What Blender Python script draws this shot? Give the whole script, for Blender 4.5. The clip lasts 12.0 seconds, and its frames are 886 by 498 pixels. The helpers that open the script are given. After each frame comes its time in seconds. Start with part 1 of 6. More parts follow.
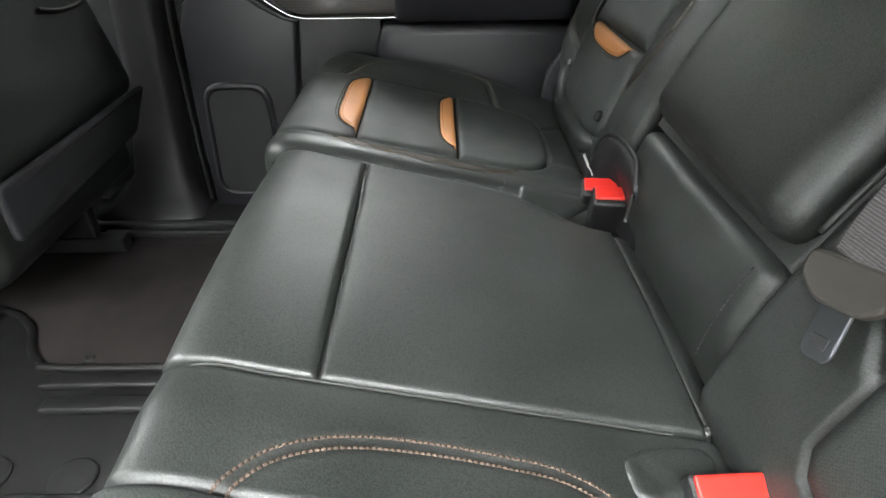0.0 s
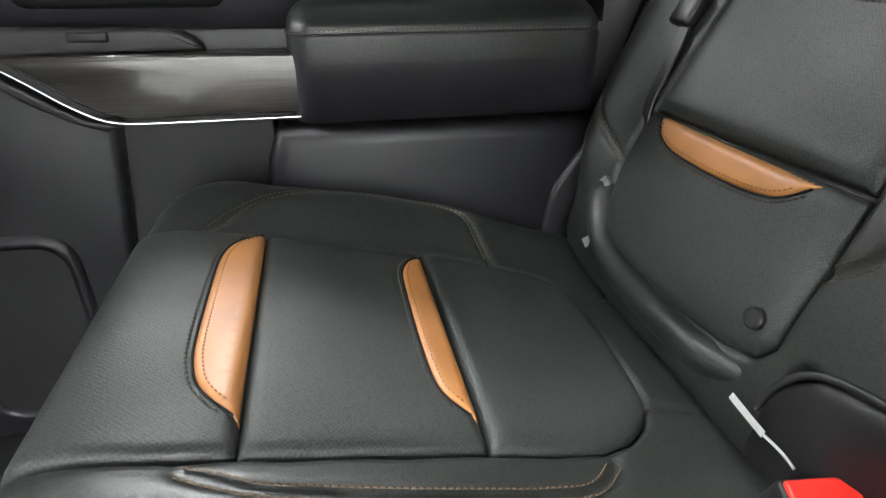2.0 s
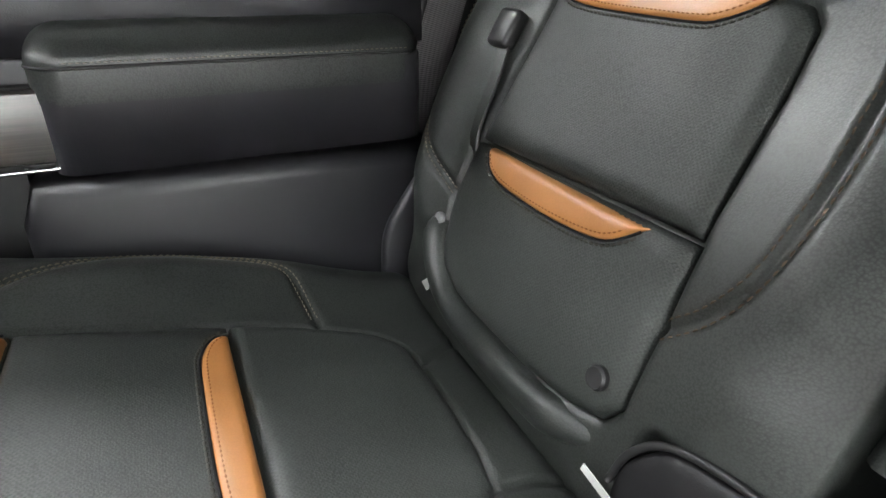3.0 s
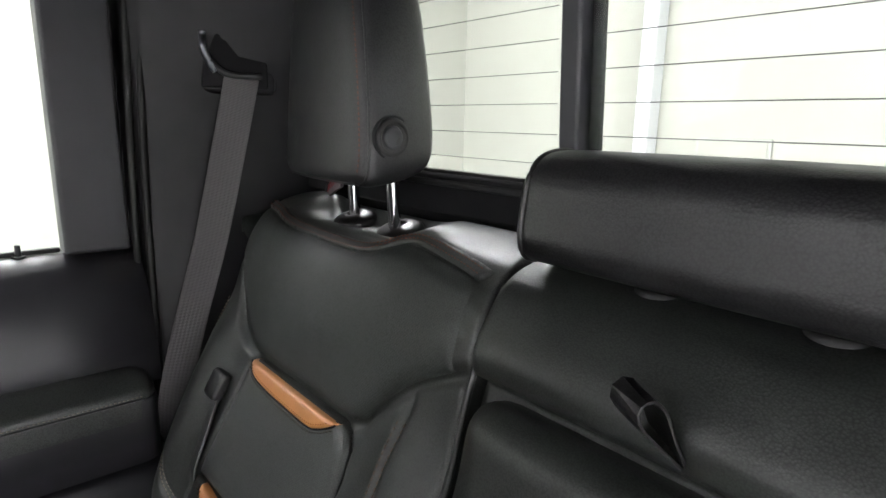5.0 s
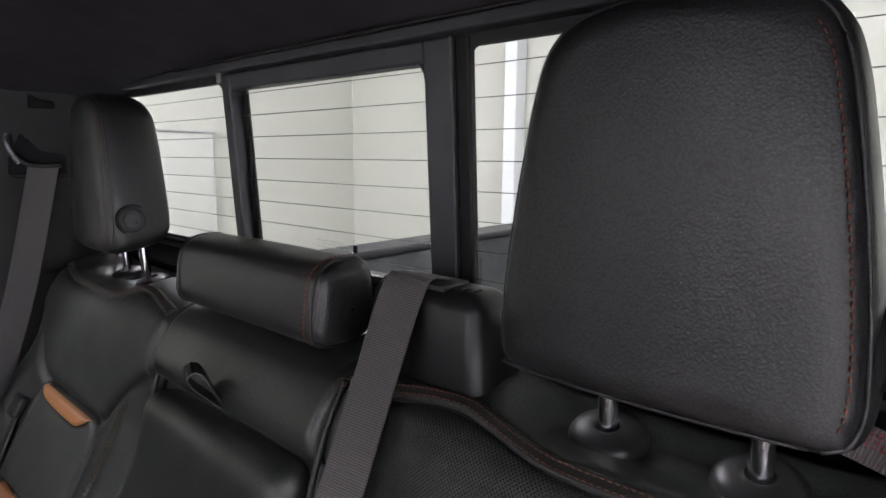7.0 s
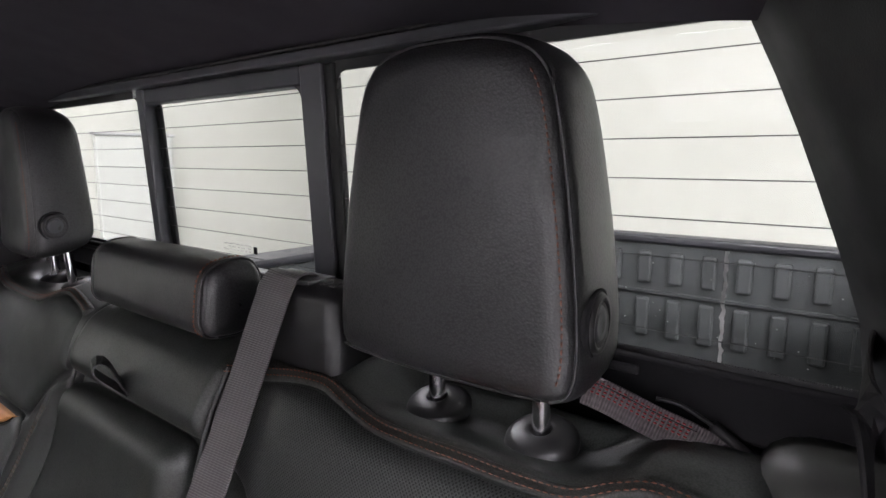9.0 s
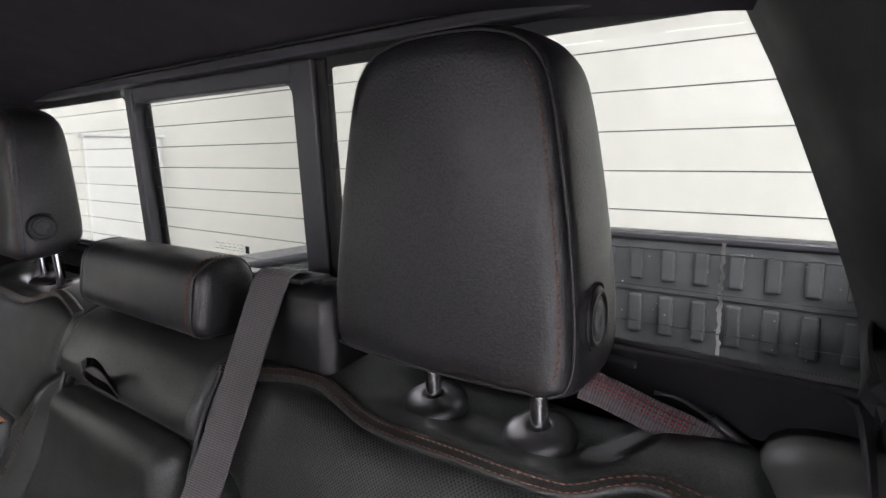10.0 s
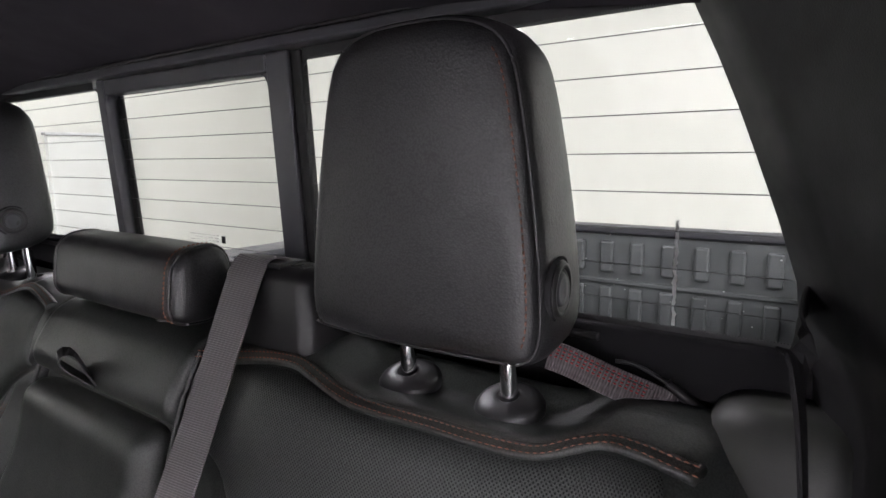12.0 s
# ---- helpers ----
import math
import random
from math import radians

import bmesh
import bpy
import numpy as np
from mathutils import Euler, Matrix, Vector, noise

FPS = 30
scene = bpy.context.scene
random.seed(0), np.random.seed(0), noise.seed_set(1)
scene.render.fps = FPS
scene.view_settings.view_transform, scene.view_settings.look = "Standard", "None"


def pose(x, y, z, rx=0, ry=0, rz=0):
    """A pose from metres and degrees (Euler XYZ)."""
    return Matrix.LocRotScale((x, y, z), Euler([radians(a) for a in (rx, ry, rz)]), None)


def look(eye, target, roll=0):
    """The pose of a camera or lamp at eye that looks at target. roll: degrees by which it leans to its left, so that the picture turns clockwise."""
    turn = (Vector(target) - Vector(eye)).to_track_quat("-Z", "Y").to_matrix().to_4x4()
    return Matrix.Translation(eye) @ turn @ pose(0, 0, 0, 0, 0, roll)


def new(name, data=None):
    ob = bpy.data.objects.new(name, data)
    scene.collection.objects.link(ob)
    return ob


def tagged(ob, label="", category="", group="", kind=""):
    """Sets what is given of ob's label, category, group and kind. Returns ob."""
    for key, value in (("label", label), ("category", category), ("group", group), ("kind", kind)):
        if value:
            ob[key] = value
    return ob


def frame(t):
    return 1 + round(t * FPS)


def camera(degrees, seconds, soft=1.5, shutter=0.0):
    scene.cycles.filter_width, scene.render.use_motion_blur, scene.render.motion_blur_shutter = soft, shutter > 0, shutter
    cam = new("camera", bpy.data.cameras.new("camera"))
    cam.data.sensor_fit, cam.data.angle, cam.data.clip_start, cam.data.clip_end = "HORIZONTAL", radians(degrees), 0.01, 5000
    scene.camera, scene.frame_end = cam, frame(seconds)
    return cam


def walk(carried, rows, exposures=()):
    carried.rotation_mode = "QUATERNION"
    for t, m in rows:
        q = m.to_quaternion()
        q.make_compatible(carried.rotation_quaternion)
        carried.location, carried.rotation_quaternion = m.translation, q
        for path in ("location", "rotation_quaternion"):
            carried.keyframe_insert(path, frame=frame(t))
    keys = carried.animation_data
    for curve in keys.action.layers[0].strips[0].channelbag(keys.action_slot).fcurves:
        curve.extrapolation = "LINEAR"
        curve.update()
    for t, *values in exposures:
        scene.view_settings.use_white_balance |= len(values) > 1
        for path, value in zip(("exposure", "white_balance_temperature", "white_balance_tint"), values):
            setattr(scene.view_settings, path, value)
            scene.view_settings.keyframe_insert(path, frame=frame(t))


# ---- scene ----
from mathutils.geometry import delaunay_2d_cdt
cam = camera(75.3, 12.0)
PATH = [
    (0, (0.27, -0.559, 0.741), (0.277, 1.113, -0.358), -0.8),
    (0.5, (0.219, -0.368, 0.756), (0.307, 1.3, -0.344), -0.3),
    (1, (0.187, -0.178, 0.729), (0.331, 1.55, -0.268), 0.0),
    (1.5, (0.19, -0.052, 0.689), (0.393, 1.707, -0.242), 0.1),
    (2, (0.209, 0.007, 0.665), (0.577, 1.743, -0.258), 0.3),
    (2.5, (0.252, 0.068, 0.674), (0.839, 1.746, -0.242), 1.0),
    (2.7, (0.268, 0.083, 0.665), (0.945, 1.729, -0.248), 1.2),
    (4.3, (0.322, -0.009, 0.865), (1.433, 1.485, 0.134), 1.4),
    (4.5, (0.332, -0.047, 0.909), (1.512, 1.448, 0.301), 1.7),
    (5, (0.367, -0.152, 0.975), (1.64, 1.33, 0.548), 1.2),
    (5.5, (0.38, -0.279, 1.007), (1.726, 1.16, 0.663), 0.8),
    (6, (0.364, -0.405, 1.036), (1.787, 0.961, 0.708), 0.8),
    (6.5, (0.35, -0.515, 1.042), (1.822, 0.8, 0.719), 0.6),
    (7, (0.373, -0.609, 1.061), (1.87, 0.681, 0.749), 0.5),
    (7.5, (0.388, -0.683, 1.077), (1.901, 0.588, 0.765), 0.4),
    (7.7, (0.383, -0.725, 1.079), (1.906, 0.536, 0.779), 0.6),
    (9.5, (0.382, -0.75, 1.069), (1.95, 0.452, 0.759), -0.1),
    (10, (0.384, -0.745, 1.068), (1.959, 0.448, 0.761), -0.3),
    (10.5, (0.386, -0.738, 1.067), (1.971, 0.441, 0.757), -0.4),
    (11, (0.385, -0.743, 1.067), (1.981, 0.422, 0.758), -0.5),
    (11.5, (0.37, -0.751, 1.066), (1.983, 0.389, 0.755), -0.5),
    (12, (0.364, -0.761, 1.055), (1.991, 0.36, 0.747), -0.4),
]
walk(cam, [(t, look(e, g, r)) for t, e, g, r in PATH], exposures=[(0.0, 1.66, 6500, 8), (1.0, 1.85, 6500, 8), (2.7, 2.07, 6500, 9), (4.3, 2.55, 6500, 10), (4.7, 2.35, 6500, 11), (5.0, 1.85, 6500, 13), (5.4, 1.02, 6500, 15), (6.0, 0.86, 6550, 17), (6.8, 1.14, 6450, 20), (7.5, 1.38, 6420, 21), (9.3, 1.47, 6450, 22), (12.0, 1.49, 6450, 22)])
ADDED_LAMP_POWER = 72.0
WALL_FILL_POWER = 3.2


# ---- world and light: a white showroom, lit by unseen lamps added to it ----
world = bpy.data.worlds.new("world")
scene.world = world
world.use_nodes = True
world.node_tree.nodes["Background"].inputs[0].default_value = (0.75, 0.8, 0.85, 1)
world.node_tree.nodes["Background"].inputs[1].default_value = 0.15


# ---- materials ----
def base_mat(name, color, rough, metal=0.0):
    m = bpy.data.materials.new(name)
    m.use_nodes = True
    b = m.node_tree.nodes["Principled BSDF"]
    b.inputs["Base Color"].default_value = (*color, 1)
    b.inputs["Roughness"].default_value = rough
    b.inputs["Metallic"].default_value = metal
    return m, m.node_tree, b


def noise_tex(nt, scale, detail=3.0, uv=False):
    tc = nt.nodes.new("ShaderNodeTexCoord")
    n = nt.nodes.new("ShaderNodeTexNoise")
    n.inputs["Scale"].default_value = scale
    n.inputs["Detail"].default_value = detail
    nt.links.new(tc.outputs["UV" if uv else "Object"], n.inputs["Vector"])
    return n.outputs["Fac"]


def ramp(nt, fac, lo, hi, a, b):
    r = nt.nodes.new("ShaderNodeMapRange")
    nt.links.new(fac, r.inputs["Value"])
    r.inputs["From Min"].default_value, r.inputs["From Max"].default_value = lo, hi
    r.inputs["To Min"].default_value, r.inputs["To Max"].default_value = a, b
    return r.outputs["Result"]


def mixcol(nt, fac, c0, c1):
    m = nt.nodes.new("ShaderNodeMix")
    m.data_type = "RGBA"
    for value, i in ((fac, 0), (c0, 6), (c1, 7)):
        if isinstance(value, tuple):
            m.inputs[i].default_value = (*value, 1)
        elif isinstance(value, float):
            m.inputs[i].default_value = value
        else:
            nt.links.new(value, m.inputs[i])
    return m.outputs[2]


def bump(nt, height, strength, distance, into):
    b = nt.nodes.new("ShaderNodeBump")
    b.inputs["Strength"].default_value = strength
    b.inputs["Distance"].default_value = distance
    nt.links.new(height, b.inputs["Height"])
    if into.inputs["Normal"].is_linked:
        nt.links.new(into.inputs["Normal"].links[0].from_socket, b.inputs["Normal"])
    nt.links.new(b.outputs["Normal"], into.inputs["Normal"])


def math_node(nt, op, a, b=None):
    n = nt.nodes.new("ShaderNodeMath")
    n.operation = op
    for i, v in enumerate((a, b)):
        if v is None:
            continue
        if isinstance(v, (int, float)):
            n.inputs[i].default_value = v
        else:
            nt.links.new(v, n.inputs[i])
    return n.outputs[0]


def leather(name, color, rough=0.40, grain=620.0, strength=0.27, perforated=0.0, pits=0.5, holes=1.0):
    m, nt, b = base_mat(name, color, rough)
    tc = nt.nodes.new("ShaderNodeTexCoord")
    big = noise_tex(nt, 14.0, 3.0)
    nt.links.new(ramp(nt, big, 0.3, 0.7, rough - 0.05, rough + 0.09), b.inputs["Roughness"])
    col = mixcol(nt, ramp(nt, big, 0.3, 0.7, 0.0, 1.0), tuple(c * 0.85 for c in color), tuple(c * 1.18 for c in color))
    v = nt.nodes.new("ShaderNodeTexVoronoi")
    v.inputs["Scale"].default_value = grain
    v.inputs["Randomness"].default_value = 1.0
    wob = nt.nodes.new("ShaderNodeTexNoise")
    wob.inputs["Scale"].default_value = grain * 0.4
    add = nt.nodes.new("ShaderNodeVectorMath")
    add.operation = "MULTIPLY_ADD"
    nt.links.new(tc.outputs["Object"], wob.inputs["Vector"])
    nt.links.new(wob.outputs["Color"], add.inputs[0])
    add.inputs[1].default_value = (0.0012, 0.0012, 0.0012)
    nt.links.new(tc.outputs["Object"], add.inputs[2])
    nt.links.new(add.outputs[0], v.inputs["Vector"])
    col = mixcol(nt, ramp(nt, v.outputs["Distance"], 0.25, 0.75, 0.0, pits), col, tuple(c * 0.5 for c in color))
    bump(nt, v.outputs["Distance"], strength, 0.0005, b)
    bump(nt, noise_tex(nt, 24.0, 2.0), 0.10, 0.004, b)
    shine = ramp(nt, v.outputs["Distance"], 0.30, 0.80, 0.68, 0.68 - 0.4 * pits)
    if perforated:
        sep = nt.nodes.new("ShaderNodeSeparateXYZ")
        nt.links.new(tc.outputs["UV"], sep.inputs[0])
        u = math_node(nt, "MULTIPLY", sep.outputs[0], 1 / perforated)
        w = math_node(nt, "MULTIPLY", sep.outputs[1], 1 / perforated)
        d1 = math_node(nt, "MULTIPLY", math_node(nt, "SINE", math_node(nt, "MULTIPLY", math_node(nt, "ADD", u, w), math.pi)),
                       math_node(nt, "SINE", math_node(nt, "MULTIPLY", math_node(nt, "SUBTRACT", u, w), math.pi)))
        dots = ramp(nt, math_node(nt, "ABSOLUTE", d1), 0.50, 0.72, 0.0, 1.0)
        col = mixcol(nt, dots, col, tuple(c * (1 - 0.85 * holes) for c in color))
        inv = math_node(nt, "SUBTRACT", 1.0, dots)
        shine = math_node(nt, "MULTIPLY", shine, ramp(nt, dots, 0.0, 1.0, 1.0, 1.0 - 0.65 * holes))
        bump(nt, inv, 0.4 * holes, 0.0006, b)
    nt.links.new(shine, b.inputs["Specular IOR Level"])
    nt.links.new(col, b.inputs["Base Color"])
    return m


def plain(name, color, rough, metal=0.0, grain=0.0, strength=0.15, spread=0.12, dist=0.0006, spec=0.5):
    m, nt, b = base_mat(name, color, rough, metal)
    b.inputs["Specular IOR Level"].default_value = spec
    if rough >= 0.6 and metal == 0 and max(color) < 0.1:
        b.inputs["Specular IOR Level"].default_value = 0.12 if rough >= 0.9 else 0.25
    big = noise_tex(nt, 9.0, 4.0)
    nt.links.new(mixcol(nt, ramp(nt, big, 0.3, 0.7, 0.0, 1.0), tuple(c * (1 - spread) for c in color), tuple(c * (1 + spread) for c in color)), b.inputs["Base Color"])
    nt.links.new(ramp(nt, noise_tex(nt, 23.0, 3.0), 0.3, 0.7, max(rough - 0.06, 0.02), rough + 0.06), b.inputs["Roughness"])
    if grain:
        bump(nt, noise_tex(nt, grain, 2.0), strength, dist, b)
    return m


LEATHER = leather("leather_black_green", (0.0205, 0.0230, 0.0208), 0.42, strength=0.20)
PERF = leather("leather_perforated", (0.0240, 0.0275, 0.0247), 0.54, perforated=0.0035, holes=0.35)
PERF_BOLD = leather("leather_perforated_bold", (0.0275, 0.0300, 0.0282), 0.45, perforated=0.0038)
LEATHER_BLACK = leather("leather_black", (0.0118, 0.0115, 0.0125), 0.41, grain=560.0, strength=0.32, pits=0.40)
ORANGE = leather("leather_tan", (0.44, 0.183, 0.052), 0.42, grain=620.0, strength=0.12, pits=0.10)
PLASTIC = plain("plastic_charcoal", (0.0105, 0.0102, 0.0125), 0.42, grain=900.0, strength=0.25, spec=0.45)
PLASTIC_DARK = plain("plastic_black", (0.012, 0.0118, 0.0125), 0.5, grain=900.0, strength=0.2)
SOFT = plain("soft_touch_panel", (0.0185, 0.0178, 0.0212), 0.46, grain=700.0, strength=0.3, spec=0.5)
CHROME = plain("chrome", (0.90, 0.90, 0.91), 0.12, metal=1.0, spread=0.03)
RUBBER = plain("rubber", (0.0068, 0.0068, 0.0066), 0.5, grain=300.0, spec=0.3)
CARPET = plain("carpet", (0.032, 0.029, 0.029), 0.95, grain=1500.0, strength=0.9, dist=0.002, spread=0.25)
MATPILE = plain("mat_pile", (0.026, 0.0222, 0.0212), 0.95, grain=1300.0, strength=0.9, dist=0.002, spread=0.3)
HEADLINER = plain("headliner_cloth", (0.042, 0.038, 0.044), 0.95, grain=1400.0, strength=0.6, dist=0.001)
GREYCLOTH = plain("grey_seat_cloth", (0.019, 0.019, 0.0205), 0.9, grain=1200.0, strength=0.5)
PIPING = plain("pale_piping", (0.046, 0.047, 0.043), 0.6, spec=0.35)
THREAD = plain("thread_brown", (0.068, 0.047, 0.035), 0.75, spec=0.3)
THREAD_UMBER = plain("thread_umber", (0.078, 0.055, 0.036), 0.7)
THREAD_GREY = plain("thread_olive", (0.15, 0.132, 0.098), 0.7)
THREAD_DARK = plain("thread_russet", (0.175, 0.072, 0.045), 0.75, spec=0.3)
THREAD_TAN = plain("thread_orange", (0.24, 0.092, 0.026), 0.7, spec=0.3)
THREAD_OLIVE = plain("thread_dark_olive", (0.052, 0.050, 0.042), 0.75, spec=0.3)
RED = plain("buckle_red", (0.72, 0.03, 0.022), 0.32)
CHALK = plain("dry_smudge", (0.075, 0.078, 0.072), 0.8, spread=0.4)
FELT = plain("black_felt", (0.0145, 0.0140, 0.0152), 0.95, grain=900.0)
WHITE = plain("white_label", (0.50, 0.51, 0.49), 0.5)
DULLSTEEL = plain("dull_steel", (0.17, 0.178, 0.19), 0.36, metal=1.0)
HOUSING = plain("housing_black", (0.0085, 0.0082, 0.0088), 0.36, grain=900.0, strength=0.12, spec=0.4)
# paint of the unseen walls, kept bright to bounce light into the cab
BOUNCE_WHITE = plain("bounce_white_paint", (0.70, 0.70, 0.69), 0.75, grain=60.0, spread=0.05)
CEILPAINT = plain("white_ceiling_paint", (0.75, 0.75, 0.74), 0.7, grain=60.0, spread=0.03)
# white darkened in the colour itself, so the walls behind the window look dimmer
DIMMED_WHITE = plain("dimmed_white_paint", (0.315, 0.315, 0.281), 0.7, grain=60.0, spread=0.03)
RESIDUE = plain("dried_residue", (0.30, 0.30, 0.295), 0.8, spread=0.4)
BADGE = plain("badge_grey", (0.16, 0.16, 0.165), 0.4)
FRAMEGREY = plain("frame_charcoal", (0.040, 0.040, 0.046), 0.42, grain=900.0, strength=0.2)
PILLAR = plain("pillar_black", (0.0072, 0.0066, 0.0078), 0.55, grain=900.0, strength=0.2, spec=0.35)
BOXGREY = plain("box_plastic", (0.022, 0.023, 0.020), 0.5, grain=900.0, strength=0.2)
PALESTEEL = plain("pale_steel_paint", (0.46, 0.475, 0.475), 0.55, spread=0.04)
TAUPE = plain("taupe_plastic", (0.043, 0.040, 0.035), 0.45, grain=900.0, strength=0.2)
SATIN = plain("satin_black", (0.0085, 0.0083, 0.0087), 0.42, grain=900.0, strength=0.15)
WALLGREY = plain("grey_paint", (0.33, 0.335, 0.31), 0.6, spread=0.04)
CONCRETE = plain("concrete_floor", (0.26, 0.26, 0.255), 0.4, grain=30.0, spread=0.15)
BEDLINER = plain("bed_liner", (0.029, 0.031, 0.031), 0.62, grain=260.0, strength=0.8, dist=0.002, spread=0.3)
BELT_BLACK = plain("black_belt", (0.012, 0.0115, 0.0125), 0.7, grain=1200.0, strength=0.4)
BODYPAINT = plain("truck_paint", (0.04, 0.045, 0.05), 0.25)


def webbing_mat(name, color):
    m, nt, b = base_mat(name, color, 0.55)
    tc = nt.nodes.new("ShaderNodeTexCoord")
    sep = nt.nodes.new("ShaderNodeSeparateXYZ")
    nt.links.new(tc.outputs["UV"], sep.inputs[0])
    along = math_node(nt, "MULTIPLY", sep.outputs[0], 2 * math.pi / 0.0024)
    zig = math_node(nt, "MULTIPLY", math_node(nt, "PINGPONG", sep.outputs[1], 0.003), 0.06 * math.pi / 0.0024)
    wave = math_node(nt, "SINE", math_node(nt, "ADD", along, zig))
    cols = math_node(nt, "SINE", math_node(nt, "MULTIPLY", sep.outputs[1], 2 * math.pi / 0.006))
    nt.links.new(mixcol(nt, ramp(nt, wave, -1, 1, 0.0, 1.0), tuple(c * 0.6 for c in color), tuple(c * 1.3 for c in color)), b.inputs["Base Color"])
    bump(nt, wave, 0.5, 0.0004, b)
    bump(nt, cols, 0.3, 0.0004, b)
    return m


WEB = webbing_mat("seat_belt_webbing", (0.092, 0.086, 0.088))
WEB_GREY = webbing_mat("strap_mauve_grey", (0.070, 0.056, 0.061))
WEB_DARK = webbing_mat("strap_webbing", (0.020, 0.019, 0.020))


def trim_mat():
    """Dark brushed trim with a fine woven pattern under lacquer."""
    m, nt, b = base_mat("lacquered_trim", (0.075, 0.068, 0.062), 0.22)
    tc = nt.nodes.new("ShaderNodeTexCoord")
    mp = nt.nodes.new("ShaderNodeMapping")
    mp.inputs["Scale"].default_value = (6, 6, 420)
    nt.links.new(tc.outputs["Object"], mp.inputs["Vector"])
    n = nt.nodes.new("ShaderNodeTexNoise")
    n.inputs["Scale"].default_value = 1.6
    n.inputs["Detail"].default_value = 4
    nt.links.new(mp.outputs[0], n.inputs["Vector"])
    nt.links.new(mixcol(nt, ramp(nt, n.outputs["Fac"], 0.3, 0.7, 0.0, 1.0), (0.036, 0.033, 0.031), (0.066, 0.060, 0.055)), b.inputs["Base Color"])
    b.inputs["Metallic"].default_value = 0.35
    b.inputs["Coat Weight"].default_value = 0.6
    b.inputs["Coat Roughness"].default_value = 0.05
    return m


TRIM = trim_mat()


def glass_mat():
    m = bpy.data.materials.new("window_glass")
    m.use_nodes = True
    nt = m.node_tree
    nt.nodes.clear()
    out = nt.nodes.new("ShaderNodeOutputMaterial")
    tr = nt.nodes.new("ShaderNodeBsdfTransparent")
    tr.inputs[0].default_value = (0.93, 0.95, 0.94, 1)
    gl = nt.nodes.new("ShaderNodeBsdfGlossy")
    gl.inputs["Roughness"].default_value = 0.0
    mx = nt.nodes.new("ShaderNodeMixShader")
    mx.inputs[0].default_value = 0.014
    nt.links.new(tr.outputs[0], mx.inputs[1])
    nt.links.new(gl.outputs[0], mx.inputs[2])
    nt.links.new(mx.outputs[0], out.inputs[0])
    return m


GLASS = glass_mat()


def lamp_mat(name, strength):
    m = bpy.data.materials.new(name)
    m.use_nodes = True
    b = m.node_tree.nodes["Principled BSDF"]
    b.inputs["Base Color"].default_value = (0.9, 0.9, 0.9, 1)
    b.inputs["Emission Color"].default_value = (0.97, 0.985, 1.0, 1)
    b.inputs["Emission Strength"].default_value = strength
    return m


ADDED_LAMP = lamp_mat("added_tube_glow", ADDED_LAMP_POWER)
WALL_FILL = lamp_mat("wall_fill_glow", WALL_FILL_POWER)


# ---- mesh helpers ----
def link(name, me, material, parent=None, label="", smooth=True):
    if smooth:
        me.polygons.foreach_set("use_smooth", [True] * len(me.polygons))
    me.materials.append(material)
    ob = new(name, me)
    if parent is not None:
        ob.parent = parent
    if label:
        tagged(ob, label)
    return ob


def part(name, bm, material, parent=None, label="", smooth=False):
    me = bpy.data.meshes.new(name)
    bmesh.ops.recalc_face_normals(bm, faces=bm.faces)
    bm.to_mesh(me)
    bm.free()
    return link(name, me, material, parent, label, smooth)


def raw(name, verts, faces, material, parent=None, label="", uv=None, smooth=True, flip=False):
    me = bpy.data.meshes.new(name)
    if flip:
        faces = [tuple(reversed(f)) for f in faces]
    me.from_pydata([tuple(map(float, v)) for v in verts], [], faces)
    if uv is not None:
        layer = me.uv_layers.new(name="UVMap")
        idx = np.empty(len(me.loops), dtype=np.int32)
        me.loops.foreach_get("vertex_index", idx)
        layer.data.foreach_set("uv", np.asarray(uv, dtype=np.float32)[idx].ravel())
    me.update()
    return link(name, me, material, parent, label, smooth)


def thing(name, label, category, at=(0, 0, 0), group="", kind=""):
    e = new(name)
    e.empty_display_size = 0.05
    return tagged(e, label, category, group, kind)


def rbox(x0, x1, y0, y1, z0, z1, r=0.01, seg=3, taper=(1.0, 1.0)):
    bm = bmesh.new()
    bmesh.ops.create_cube(bm, size=1)
    cx, cy = (x0 + x1) / 2, (y0 + y1) / 2
    for v in bm.verts:
        top = v.co.z > 0
        fx, fy = taper if top else (1, 1)
        v.co = Vector((cx + v.co.x * (x1 - x0) * fx, cy + v.co.y * (y1 - y0) * fy, z0 + (v.co.z + 0.5) * (z1 - z0)))
    if r:
        bmesh.ops.bevel(bm, geom=list(bm.edges), offset=r, segments=seg, profile=0.5, affect="EDGES")
    return bm


def cyl(bm, p0, p1, r0, r1=None, n=24, cap=True):
    p0, p1 = Vector(p0), Vector(p1)
    d = p1 - p0
    m = Matrix.Translation((p0 + p1) / 2) @ d.to_track_quat("Z", "Y").to_matrix().to_4x4()
    bmesh.ops.create_cone(bm, cap_ends=cap, segments=n, radius1=r0, radius2=r0 if r1 is None else r1, depth=d.length, matrix=m)
    return bm


